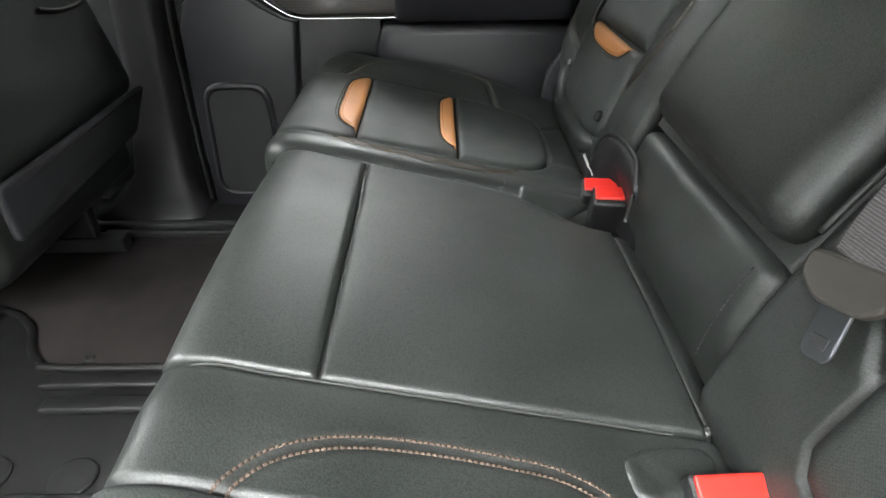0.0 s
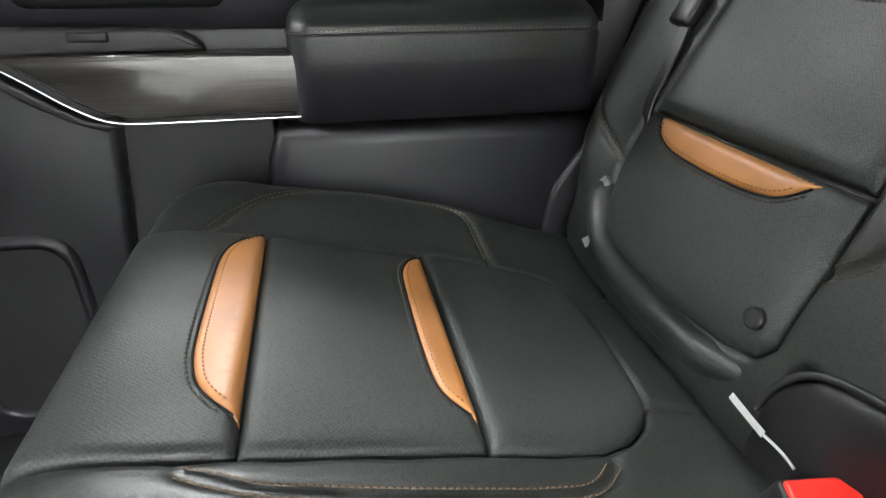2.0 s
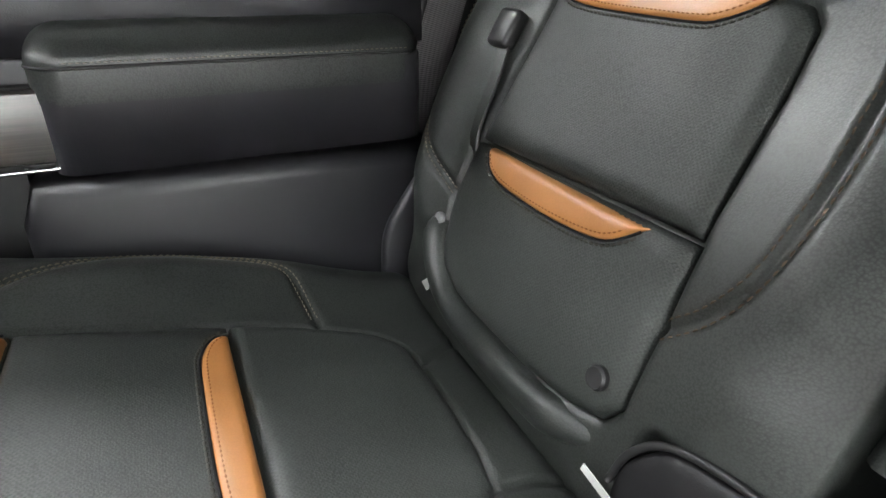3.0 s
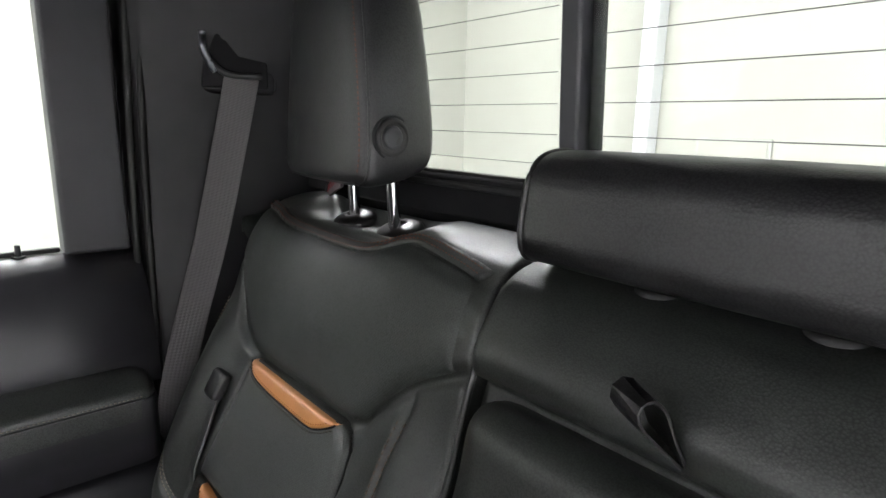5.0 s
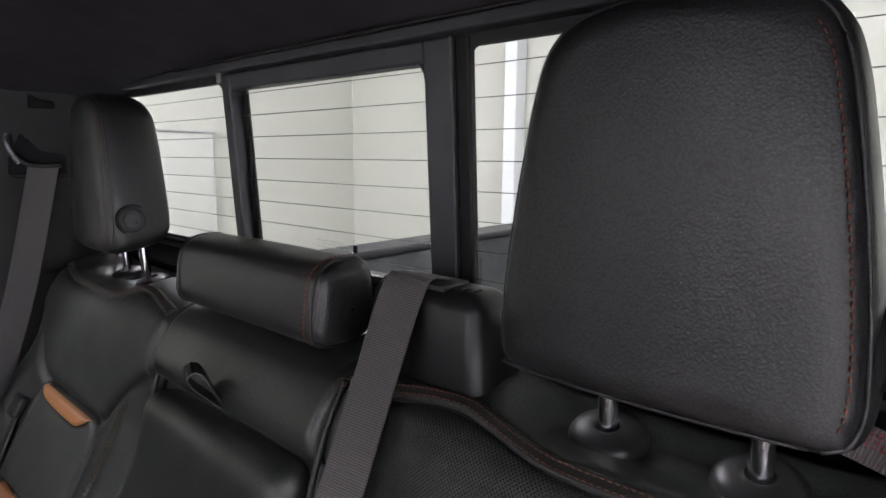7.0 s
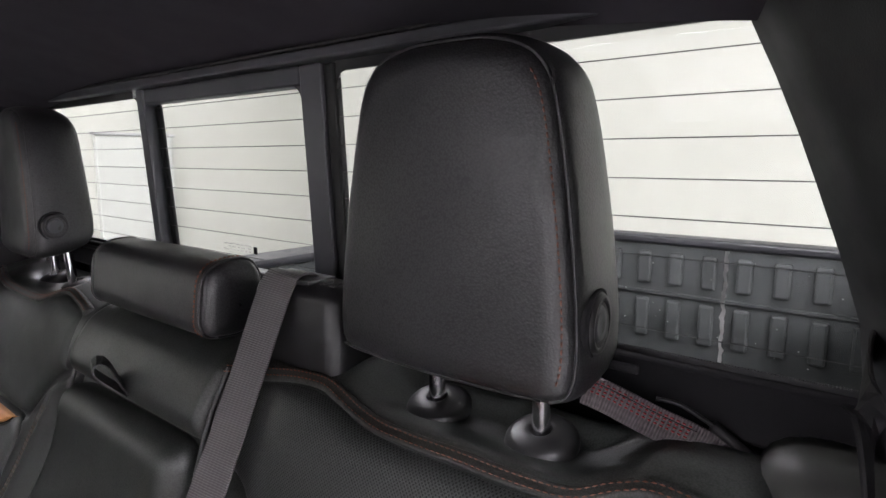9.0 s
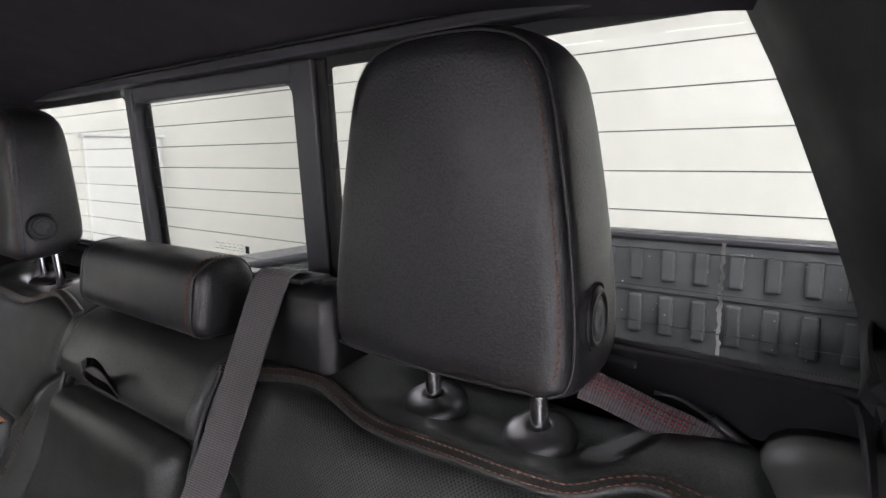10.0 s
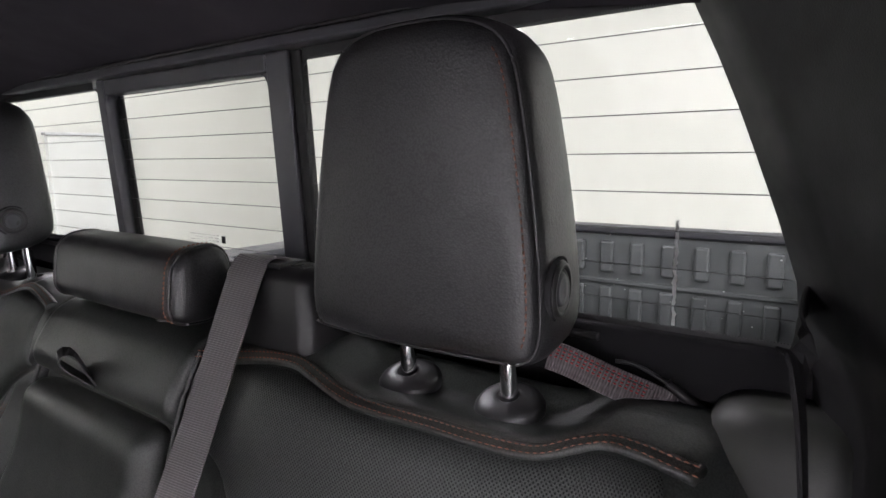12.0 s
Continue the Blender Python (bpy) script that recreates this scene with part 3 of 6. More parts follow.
# ---- rear window with its sliding middle pane ----
def window():
    w = thing("window_1", "rear truck window with sliding middle pane and defroster lines", "window", kind="structure")
    lean = (0.829 - 0.845) / (1.172 - 0.915)

    def X(z):
        return 0.845 + lean * (z - 0.915)

    def slab(name, ys, z0, z1, dx0, dx1, material, label="", r=0.003):
        bm = rbox(dx0, dx1, ys[0], ys[1], z0, z1, r=min(r, (dx1 - dx0) * 0.4), seg=2)
        for v in bm.verts:
            v.co.x += X(v.co.z)
        return part(name, bm, material, w, label)

    for name, ys, edge in (("pane", (0.215, 0.80), 0), ("pane", (-0.197, 0.205), 0.004), ("pane", (-0.80, -0.235), 0)):
        p = slab(name, ys, 0.895, 1.185, 0.004 + edge, 0.008 + edge, GLASS, "clear glass pane", r=0.0)
        p.visible_shadow = False
    # the slider's frame
    fr = "charcoal plastic frame bar"
    slab("seal", (0.184, 0.1985), 0.915, 1.160, 0.013, 0.020, RUBBER, "black rubber seal")
    slab("frame_bar", (0.199, 0.222), 0.905, 1.181, -0.004, 0.02, FRAMEGREY, fr)
    slab("frame_bar", (-0.228, -0.189), 0.905, 1.181, -0.004, 0.02, FRAMEGREY, fr)
    slab("frame_bar", (-0.1885, 0.1985), 1.158, 1.181, -0.003, 0.02, FRAMEGREY, fr)
    slab("frame_bar", (-0.1885, 0.1985), 0.895, 0.918, -0.003, 0.02, FRAMEGREY, fr)
    slab("seal", (-0.246, -0.2285), 0.905, 1.180, 0.0, 0.012, RUBBER, "black rubber seal")
    slab("guide_rail", (-0.60, 0.60), 0.897, 0.906, -0.010, 0.0, PLASTIC_DARK, "black slider rail")
    # rounded inner corners of the slider's opening
    for sy, y in ((1, -0.1885), (-1, 0.1985)):
        pts = [(y, 1.158)] + [(y + sy * (0.016 - 0.016 * math.sin(a)), 1.158 - (0.016 - 0.016 * math.cos(a))) for a in np.linspace(0, math.pi / 2, 7)]
        plate("frame_corner", pts, "x", X(1.15) - 0.002, 0.02, FRAMEGREY, w, bevel=0)
    # defroster wires
    for k in range(9):
        z = 1.151 - 0.0308 * k
        for y0, y1 in ((0.229, 0.74), (-0.188, 0.179), (-0.247, -0.75)):
            if z < 0.93 and abs(y0) < 0.2:
                continue
            bm = cyl(bmesh.new(), (X(z) + 0.0025, y0, z), (X(z) + 0.0025, y1, z), 0.00045, n=6)
            part("defroster_line", bm, PLASTIC_DARK, w, "thin brown-black defroster line")
    # the dotted black border printed on the outer panes
    verts, faces = [], []
    for side in (1, -1):
        run = [(0.246 + i * 0.0022, 1.171) for i in range(220)]
        for y, z in run:
            o = len(verts)
            xx = X(z) + 0.003
            verts += [(xx, side * y, z + 0.0135), (xx, side * (y + 0.0022), z + 0.0135), (xx, side * (y + 0.0022), z), (xx, side * (y + 0.0011), z - 0.0026), (xx, side * y, z)]
            faces.append((o, o + 1, o + 2, o + 3, o + 4))
        for i in range(115 if side < 0 else 0):
            z = 0.92 + i * 0.0022
            o = len(verts)
            xx = X(z) + 0.003
            y = 0.2445
            verts += [(xx, side * (y - 0.004), z), (xx, side * y, z), (xx, side * (y + 0.0026), z + 0.0011), (xx, side * y, z + 0.0022), (xx, side * (y - 0.004), z + 0.0022)]
            faces.append((o, o + 1, o + 2, o + 3, o + 4))
        for i in range(230):
            y = 0.246 + i * 0.0022
            o = len(verts)
            z = 0.9165
            xx = X(z) + 0.003
            verts += [(xx, side * y, z - 0.020), (xx, side * (y + 0.0022), z - 0.020), (xx, side * (y + 0.0022), z), (xx, side * (y + 0.0011), z + 0.0026), (xx, side * y, z)]
            faces.append((o, o + 1, o + 2, o + 3, o + 4))
    for side in (1, -1):
        for z, up in ((1.1705, -1), (0.9170, 1)):
            y, rr = (0.2455 if side < 0 else 0.229), 0.020
            o = len(verts)
            arc = [(y, z)] + [(y + rr * (1 - math.sin(a)), z + up * rr * (1 - math.cos(a))) for a in np.linspace(0, math.pi / 2, 9)]
            verts += [(X(c) + 0.003, side * b, c) for b, c in arc]
            faces.append(tuple(range(o, o + len(arc))))
    tagged(raw("printed_border", verts, faces, PLASTIC_DARK, w, "black saw-tooth printed glass border", smooth=False), kind="stuff")
    # dried residue running down the pane, and water spots
    random.seed(11)
    verts, faces = [], []
    z = 0.9185
    while z < 1.008:
        wd = random.uniform(0.0010, 0.0019)
        y = -0.657 + random.uniform(-0.0008, 0.0008)
        verts += [(X(z) + 0.0034, y - wd, z), (X(z) + 0.0034, y + wd, z)]
        z += random.uniform(0.002, 0.004)
    for i in range(len(verts) // 2 - 1):
        faces.append((2 * i, 2 * i + 1, 2 * i + 3, 2 * i + 2))
    raw("residue_streak", verts, faces, RESIDUE, w, "pale dried streak on the glass", smooth=False)
    verts, faces = [], []
    for k in range(26):
        y, z, r = -0.66 + random.gauss(0, 0.07), random.uniform(0.925, 1.0), random.uniform(0.0003, 0.0008)
        if not -0.74 < y < -0.26:
            continue
        o = len(verts)
        verts += [(X(z) + 0.0035, y + r * math.cos(a), z + r * 0.8 * math.sin(a)) for a in np.linspace(0, 2 * math.pi, 8, endpoint=False)]
        faces.append(tuple(range(o, o + 8)))
    tagged(raw("water_spots", verts, faces, RESIDUE, w, "tiny dried water spots", smooth=False), kind="stuff")
    # maker's mark on the pane: a small black square and faint bars
    xx = X(0.945) + 0.0065
    plate("glass_mark", [(-0.054, 0.940), (-0.046, 0.940), (-0.046, 0.950), (-0.054, 0.950)], "x", xx, 0.001, PLASTIC_DARK, w, bevel=0)
    random.seed(4)
    for row in range(3):
        y = -0.040
        while y < 0.020:
            l = random.uniform(0.004, 0.012)
            plate("mark_bar", [(y, 0.9415 + row * 0.0042), (y + l, 0.9415 + row * 0.0042), (y + l, 0.9422 + row * 0.0042), (y, 0.9422 + row * 0.0042)], "x", xx, 0.0008, WALLGREY, w, bevel=0)
            y += l + 0.004


window()

# ---- truck bed behind the cab ----
def bed():
    b = thing("truck_bed", "black lined pickup bed with ribbed tailgate", "truck bed")
    part("bed_floor", rbox(0.95, 2.66, -0.83, 0.83, 0.18, 0.22, r=0.004), BEDLINER, b)
    for s in (1, -1):
        y = 0.79 * s
        part("side_wall", rbox(0.95, 2.72, min(y, y + 0.10 * s), max(y, y + 0.10 * s), 0.18, 0.735, r=0.004), BEDLINER, b)
        part("side_rail", rbox(0.94, 2.74, min(y - 0.02 * s, y + 0.13 * s), max(y - 0.02 * s, y + 0.13 * s), 0.7355, 0.762, r=0.010), PLASTIC, b)
        for k in range(7):
            x = 1.08 + 0.23 * k
            part("side_rib", rbox(x, x + 0.10, min(y - 0.009 * s, y), max(y - 0.009 * s, y), 0.24, 0.66, r=0.004), BEDLINER, b)
    g = part("tailgate", rbox(2.66, 2.73, -0.785, 0.785, 0.22, 0.752, r=0.004), BEDLINER, b)
    part("tailgate_cap", rbox(2.645, 2.75, -0.782, 0.782, 0.7525, 0.785, r=0.010), PLASTIC, b)
    for k in range(13):
        y = -0.72 + 0.12 * k
        part("upper_rib", rbox(2.640, 2.661, y - 0.027, y + 0.027, 0.595, 0.724, r=0.010, seg=2), BEDLINER, b)
        part("lower_rib", rbox(2.640, 2.661, y - 0.027, y + 0.027, 0.38, 0.536, r=0.010, seg=2), BEDLINER, b)
    part("tailgate_groove", rbox(2.650, 2.661, -0.78, 0.78, 0.548, 0.566, r=0.004), BEDLINER, b)
    part("bed_front", rbox(0.935, 0.949, -0.83, 0.83, 0.18, 0.70, r=0.003), BEDLINER, b)


bed()


# ---- far side door ----
def door():
    d = thing("door_1", "charcoal rear side door panel with padded armrest", "door", kind="structure")
    y = 0.742
    # main panel with a big rounded front upper corner
    corner = [(-0.300, 0.03), (-0.297, 0.275), (-0.287, 0.46), (-0.271, 0.512), (-0.237, 0.547), (-0.19, 0.575), (-0.14, 0.586)]
    plate("front_panel", [(p[0], p[1]) for p in corner] + [(-0.035, 0.586), (-0.030, 0.47), (-0.045, 0.343), (-0.06, 0.20), (-0.05, 0.03)], "y", y - 0.004, 0.05, PLASTIC, d, bevel=0.012, smooth=True)
    plate("recess_panel", [(-0.06, 0.03), (0.145, 0.03), (0.145, 0.60), (-0.06, 0.60)], "y", y + 0.022, 0.03, PLASTIC_DARK, d, bevel=0)
    part("recess_cap", rbox(-0.028, 0.192, y + 0.001, y + 0.03, 0.5592, 0.5845, r=0.003), SOFT, d)
    # lower rear panel with a ledge
    plate("rear_panel", [(0.135, 0.03), (0.58, 0.03), (0.575, 0.472), (0.155, 0.474), (0.138, 0.43)], "y", y - 0.042, 0.076, PLASTIC, d, bevel=0.022, smooth=True)
    part("ledge", rbox(0.150, 0.572, y + 0.006, y + 0.03, 0.4745, 0.4815, r=0.003), PLASTIC_DARK, d)
    # armrest: lower face and padded top
    plan = rounded([(0.178, y + 0.05), (0.178, y - 0.042), (0.562, y - 0.042), (0.562, y + 0.05)], 0.034, 8)
    plate("armrest_base", [tuple(p) for p in plan], "z", 0.579, -0.098, SOFT, d, bevel=0.004, smooth=True)
    for v in d.children[-1].data.vertices:
        if v.co.y < y:
            v.co.y += (0.579 - v.co.z) * 0.08
    bm = rbox(0.176, 0.560, y - 0.0425, y + 0.06, 0.520, 0.616, r=0.033, seg=8)
    for v in bm.verts:
        if v.co.z > 0.590:
            v.co.y += 0.016 * (v.co.z - 0.590) / 0.026 * (1 if v.co.y < y + 0.02 else 0)
    a = part("armrest_pad", bm, LEATHER, d, "padded black leather armrest top", smooth=True)
    line = [(0.1757 + a, y + b, 0.580) for a, b in ((0.0, 0.004), (0.0, -0.0095), (0.0026, -0.0222), (0.0098, -0.0330), (0.0205, -0.0403), (0.0333, -0.0428), (0.07, -0.0427), (0.32, -0.0427), (0.364, -0.0427))]
    tube("armrest_seam", line, 0.0017, PLASTIC_DARK, a)
    q = smooth_path(line[5:], 0.004) + np.array([0, -0.0006, 0.0045])
    stitches("armrest_stitching", q, np.repeat([[0.0, -1.0, 0.2]], len(q), 0), THREAD_GREY, a, pitch=0.0055, length=0.0036, width=0.0006)
    # upper panel that leans outwards to the window sill
    bm = bmesh.new()
    prof = [(y + 0.002, 0.585), (y + 0.006, 0.64), (y + 0.020, 0.69), (y + 0.042, 0.735), (y + 0.060, 0.757), (y + 0.078, 0.770), (y + 0.10, SILL), (y + 0.13, SILL), (y + 0.13, 0.585)]
    rows = [[bm.verts.new((x, b, c)) for b, c in prof] for x in np.linspace(-0.30, 0.575, 8)]
    for r0, r1 in zip(rows, rows[1:]):
        for k in range(len(prof)):
            bm.faces.new((r0[k], r0[(k + 1) % len(prof)], r1[(k + 1) % len(prof)], r1[k]))
    bm.faces.new(rows[0]), bm.faces.new(rows[-1])
    u = part("upper_panel", bm, SOFT, d, smooth=True)
    part("upper_seam", rbox(-0.29, 0.572, y + 0.040, y + 0.052, 0.712, 0.7155, r=0.001), PLASTIC_DARK, u)
    bm = rbox(-0.105, 0.115, y - 0.010, y + 0.03, 0.606, 0.668, r=0.018, seg=4)
    part("pull_cup", bm, PLASTIC_DARK, u, "black moulded door pull cup", smooth=True)
    part("panel_joint", rbox(-0.126, -0.1225, y - 0.003, y + 0.01, 0.588, 0.70, r=0.001), PLASTIC_DARK, u)
    # switch pod on a ledge over the handle trim
    pod = plate("switch_pod", [(-0.21, 0.562), (0.085, 0.562), (0.083, 0.569), (0.075, 0.577), (0.062, 0.584), (0.045, 0.588), (-0.12, 0.590), (-0.18, 0.582)], "y", y - 0.012, 0.04, PLASTIC_DARK, d, bevel=0.006, smooth=True)
    part("window_switch", rbox(-0.055, -0.012, y - 0.0145, y - 0.008, 0.574, 0.585, r=0.003), PLASTIC_DARK, pod, "small black window switch")
    # handle bezel: lacquered trim with a bright line
    low = [(-0.150, 0.561), (-0.130, 0.548), (-0.105, 0.530), (-0.078, 0.510), (-0.050, 0.494), (-0.025, 0.488), (0.0, 0.487)]
    plate("handle_trim", [(-0.140, 0.5615)] + [(px + 0.018, pz + 0.003) for px, pz in low[1:6]] + [(0.0, 0.4910), (0.186, 0.4910), (0.194, 0.497), (0.197, 0.555), (0.192, 0.5615)], "y", y - 0.028, 0.04, TRIM, d, "lacquered dark grey handle trim", bevel=0.006, smooth=True)
    plate("handle_shadow_strip", [(0.0, 0.488), (0.19, 0.488), (0.19, 0.4905), (0.0, 0.4905)], "y", y - 0.020, 0.03, PLASTIC_DARK, d, bevel=0)
    tube("chrome_line", [(px + 0.012, y - 0.028, pz) for px, pz in low] + [(0.06, y - 0.028, 0.4868), (0.12, y - 0.028, 0.4868), (0.188, y - 0.028, 0.4868)], 0.0022, CHROME, d, "thin chrome line", n=10)
    dark = [(-0.166, 0.562), (-0.140, 0.536), (-0.105, 0.510), (-0.065, 0.487), (-0.035, 0.477)]
    plate("handle_flank", dark + [(-0.02, 0.482), (-0.028, 0.487), (-0.052, 0.492), (-0.08, 0.508), (-0.107, 0.528), (-0.132, 0.546), (-0.152, 0.561)], "y", y - 0.024, 0.03, PLASTIC, d, "glossy grey flank of the handle", bevel=0.004)
    # pocket: a raised rounded frame with a sunk middle
    o = rounded([(-0.285, 0.058), (-0.105, 0.058), (-0.112, 0.350), (-0.268, 0.350)], 0.05, 7)
    i = rounded([(-0.272, 0.075), (-0.122, 0.075), (-0.127, 0.333), (-0.258, 0.333)], 0.04, 7)
    bm = bmesh.new()
    n = len(o)
    loops = []
    for pts, yy in ((o, y - 0.003), (o * 0.6 + i * 0.4, y - 0.012), (i, y - 0.010), (i * 0.985 + i.mean(0) * 0.015, y + 0.004)):
        loops.append([bm.verts.new((p[0], yy, p[1])) for p in pts])
    for r0, r1 in zip(loops, loops[1:]):
        for k in range(n):
            bm.faces.new((r0[k], r0[(k + 1) % n], r1[(k + 1) % n], r1[k]))
    part("pocket_rim", bm, PLASTIC, d, "moulded pocket rim", smooth=True)
    plate("pocket_face", list(map(tuple, i)), "y", y - 0.0045, 0.004, PLASTIC_DARK, d, bevel=0)
    # sill, pin and glass
    pin = part("lock_pin", cyl(bmesh.new(), (0.426, y + 0.105, SILL - 0.005), (0.426, y + 0.105, SILL + 0.018), 0.0045, 0.0035, n=16), PLASTIC_DARK, d, "small black door lock pin")
    part("pin_collar", cyl(bmesh.new(), (0.426, y + 0.105, SILL - 0.002), (0.426, y + 0.105, SILL + 0.0025), 0.009, n=20), PLASTIC_DARK, pin)
    part("window_frame", rbox(0.478, 0.565, y + 0.068, y + 0.12, SILL + 0.002, 1.25, r=0.006), SOFT, d, "charcoal door window frame")
    part("window_frame", rbox(-0.29, -0.20, y + 0.068, y + 0.12, SILL + 0.002, 1.25, r=0.006), SOFT, d, "charcoal door window frame")
    part("window_frame", rbox(-0.1995, 0.4775, y + 0.068, y + 0.12, 1.19, 1.25, r=0.006), SOFT, d, "charcoal door window frame")
    part("outer_frame", rbox(0.50, 0.63, y + 0.134, y + 0.15, SILL - 0.001, 1.26, r=0.003), BODYPAINT, d)
    part("glass_seal", rbox(-0.1995, 0.4775, y + 0.108, y + 0.118, SILL + 0.001, SILL + 0.008, r=0.002), RUBBER, d)
    gl = part("window_pane", rbox(-0.205, 0.483, y + 0.121, y + 0.125, SILL - 0.01, 1.22, r=0), GLASS, d, "clear glass pane")
    gl.visible_shadow = False
    part("outer_skin", rbox(-0.30, 0.585, y + 0.135, y + 0.15, -0.05, SILL - 0.003, r=0.003), BODYPAINT, d)


door()


# ---- pillars, sills and seals ----
def pillars():
    for s, name in ((1, "trim_pillar_rear_far"), (-1, "trim_pillar_rear_near")):
        bm = bmesh.new()
        rows = []
        for z, xw, yw in ((0.0, 0.86, 0.79), (0.60, 0.86, 0.775), (0.90, 0.848, 0.752), (0.926, 0.845, 0.746), (0.966, 0.842, 0.741), (1.012, 0.839, 0.726), (1.058, 0.836, 0.709), (1.092, 0.834, 0.696), (1.128, 0.831, 0.681), (1.160, 0.829, 0.666), (1.182, 0.826, 0.656), (1.30, 0.80, 0.60)):
            k = max(z - 0.92, 0) / 0.38
            rows.append([bm.verts.new((px, s * py, z)) for px, py in ((0.575, 0.87), (0.578, 0.812 - 0.02 * k), (0.60, 0.800 - 0.03 * k), (0.70, 0.795 - 0.05 * k), (0.78, yw + 0.028), (xw, yw), (xw + 0.03, yw + 0.01), (xw + 0.03, 0.87))])
        for r0, r1 in zip(rows, rows[1:]):
            for k in range(8):
                bm.faces.new((r0[k], r0[(k + 1) % 8], r1[(k + 1) % 8], r1[k]))
        bm.faces.new(rows[0]), bm.faces.new(rows[-1])
        p = tagged(part(name, bm, PILLAR, smooth=True), "charcoal moulded trim of the rear roof pillar", "pillar", kind="structure")
        if s > 0:
            bm = rbox(-0.024, 0.024, -0.0022, 0.0022, -0.018, 0.026, r=0.002)
            bmesh.ops.transform(bm, matrix=Matrix.Translation((0.731, 0.736, 1.168)) @ Euler((-0.12, 0, -0.655)).to_matrix().to_4x4(), verts=bm.verts)
            part("vent", bm, FELT, p, "small dark vent")
    # vertical rubber seals at the far door's rear edge
    for x, yy in ((0.570, 0.806), (0.586, 0.800)):
        tagged(tube("trim_door_seal", [(x + 0.006, yy, 0.40), (x, yy, 0.60), (x + 0.004, yy, 0.90), (x + 0.018, yy - 0.006, 1.22)], 0.006, RUBBER), "black rubber door seal", "seal", kind="structure")
    # middle pillar with a flared foot
    bm = bmesh.new()
    rows = []
    for z, xa, xb, yy in ((0.0, -0.60, -0.30, 0.665), (0.035, -0.60, -0.31, 0.675), (0.06, -0.56, -0.325, 0.71), (0.12, -0.50, -0.345, 0.735), (0.30, -0.46, -0.335, 0.748), (0.55, -0.44, -0.322, 0.756), (1.25, -0.42, -0.31, 0.77)):
        rows.append([bm.verts.new(p) for p in ((xa, 0.84, z), (xa + 0.01, yy + 0.012, z), (xa + 0.035, yy, z), (xb - 0.04, yy, z), (xb - 0.012, yy + 0.01, z), (xb, 0.84, z))])
    for r0, r1 in zip(rows, rows[1:]):
        for k in range(6):
            bm.faces.new((r0[k], r0[(k + 1) % 6], r1[(k + 1) % 6], r1[k]))
    bm.faces.new(rows[0]), bm.faces.new(rows[-1])
    tagged(part("trim_pillar_middle", bm, PILLAR, smooth=True), "charcoal middle pillar trim with flared foot", "pillar", kind="structure")
    tagged(tube("trim_pillar_seal", [(-0.312, 0.745, 0.05), (-0.309, 0.745, 0.30), (-0.300, 0.745, 0.50), (-0.285, 0.75, 0.60), (-0.27, 0.77, 0.75)], 0.005, RUBBER), "black rubber door seal", "seal", kind="structure")
    for s in (1, -1):
        tagged(part("trim_sill", rbox(-1.2, 0.60, min(s * 0.66, s * 0.80), max(s * 0.66, s * 0.80), 0.0005, 0.030, r=0.010), PLASTIC_DARK), "ribbed charcoal door sill plate", "sill", kind="structure")
        tagged(part("trim_sill_edge", rbox(-0.55, 0.40, min(s * 0.638, s * 0.657), max(s * 0.638, s * 0.657), 0.0005, 0.017, r=0.006), PLASTIC_DARK), "raised edge of the door sill plate", "sill", kind="structure")
    tagged(part("wall_side_far", rbox(-1.25, -0.302, 0.845, 0.90, -0.06, 0.80, r=0.004), PLASTIC_DARK), "plain dark front side wall of the cab", "wall", kind="structure")
    tagged(part("wall_side_near", rbox(-1.25, -0.50, -0.86, -0.80, -0.06, 0.80, r=0.004), PLASTIC_DARK), "plain dark front side wall of the cab", "wall", kind="structure")
    tagged(part("trim_roof_rail_near", rbox(-0.8, 0.60, -0.84, -0.79, 1.22, 1.30, r=0.012), PLASTIC), "charcoal roof rail over the open door", "trim", kind="structure")
    tagged(part("trim_roof_rail_far", rbox(-0.8, 0.60, 0.79, 0.84, 1.252, 1.30, r=0.012), PLASTIC), "charcoal roof rail over the door", "trim", kind="structure")


pillars()


# ---- floor mats ----
def mats():
    m = thing("floor_mat", "black ribbed rubber floor mat in the rear footwell", "mat")
    part("mat_sheet", rbox(-0.72, 0.06, -0.20, 0.60, 0.0008, 0.008, r=0.003), MATPILE, m, "dark brown carpet pile")
    edge = [(-0.72, 0.36), (-0.60, 0.345), (-0.53, 0.30), (-0.49, 0.235), (-0.455, 0.200), (-0.42, 0.186)]
    plate("mat_border", edge + [(0.06, 0.186), (0.06, -0.198), (-0.72, -0.198)], "z", 0.0105, -0.006, RUBBER, m, "black rubber border of the mat", bevel=0.002)
    tube("mat_rim", [(px, py, 0.011) for px, py in edge] + [(-0.20, 0.183, 0.011), (0.05, 0.183, 0.011)], 0.008, RUBBER, m)
    for yy, x0 in ((0.150, -0.42), (0.096, -0.39)):
        part("mat_rib", rbox(x0, -0.02, yy - 0.017, yy + 0.017, 0.0080, 0.0225, r=0.0065, seg=3), RUBBER, m, smooth=True)
    for px, py in ((-0.40, -0.035), (-0.27, -0.04)):
        part("mat_boss", lathe([(0.036, 0.009), (0.035, 0.0135), (0.032, 0.0155), (0.022, 0.0160), (0.001, 0.0160)], (px, py, 0), n=24), RUBBER, m)
    part("mat_bar", rbox(-0.60, -0.02, -0.085, -0.068, 0.0082, 0.021, r=0.005), RUBBER, m)
    part("mat_clip", cyl(bmesh.new(), (-0.372, 0.212, 0.007), (-0.372, 0.212, 0.013), 0.010, 0.008, n=16), PLASTIC_DARK, m, "small black mat clip")


mats()


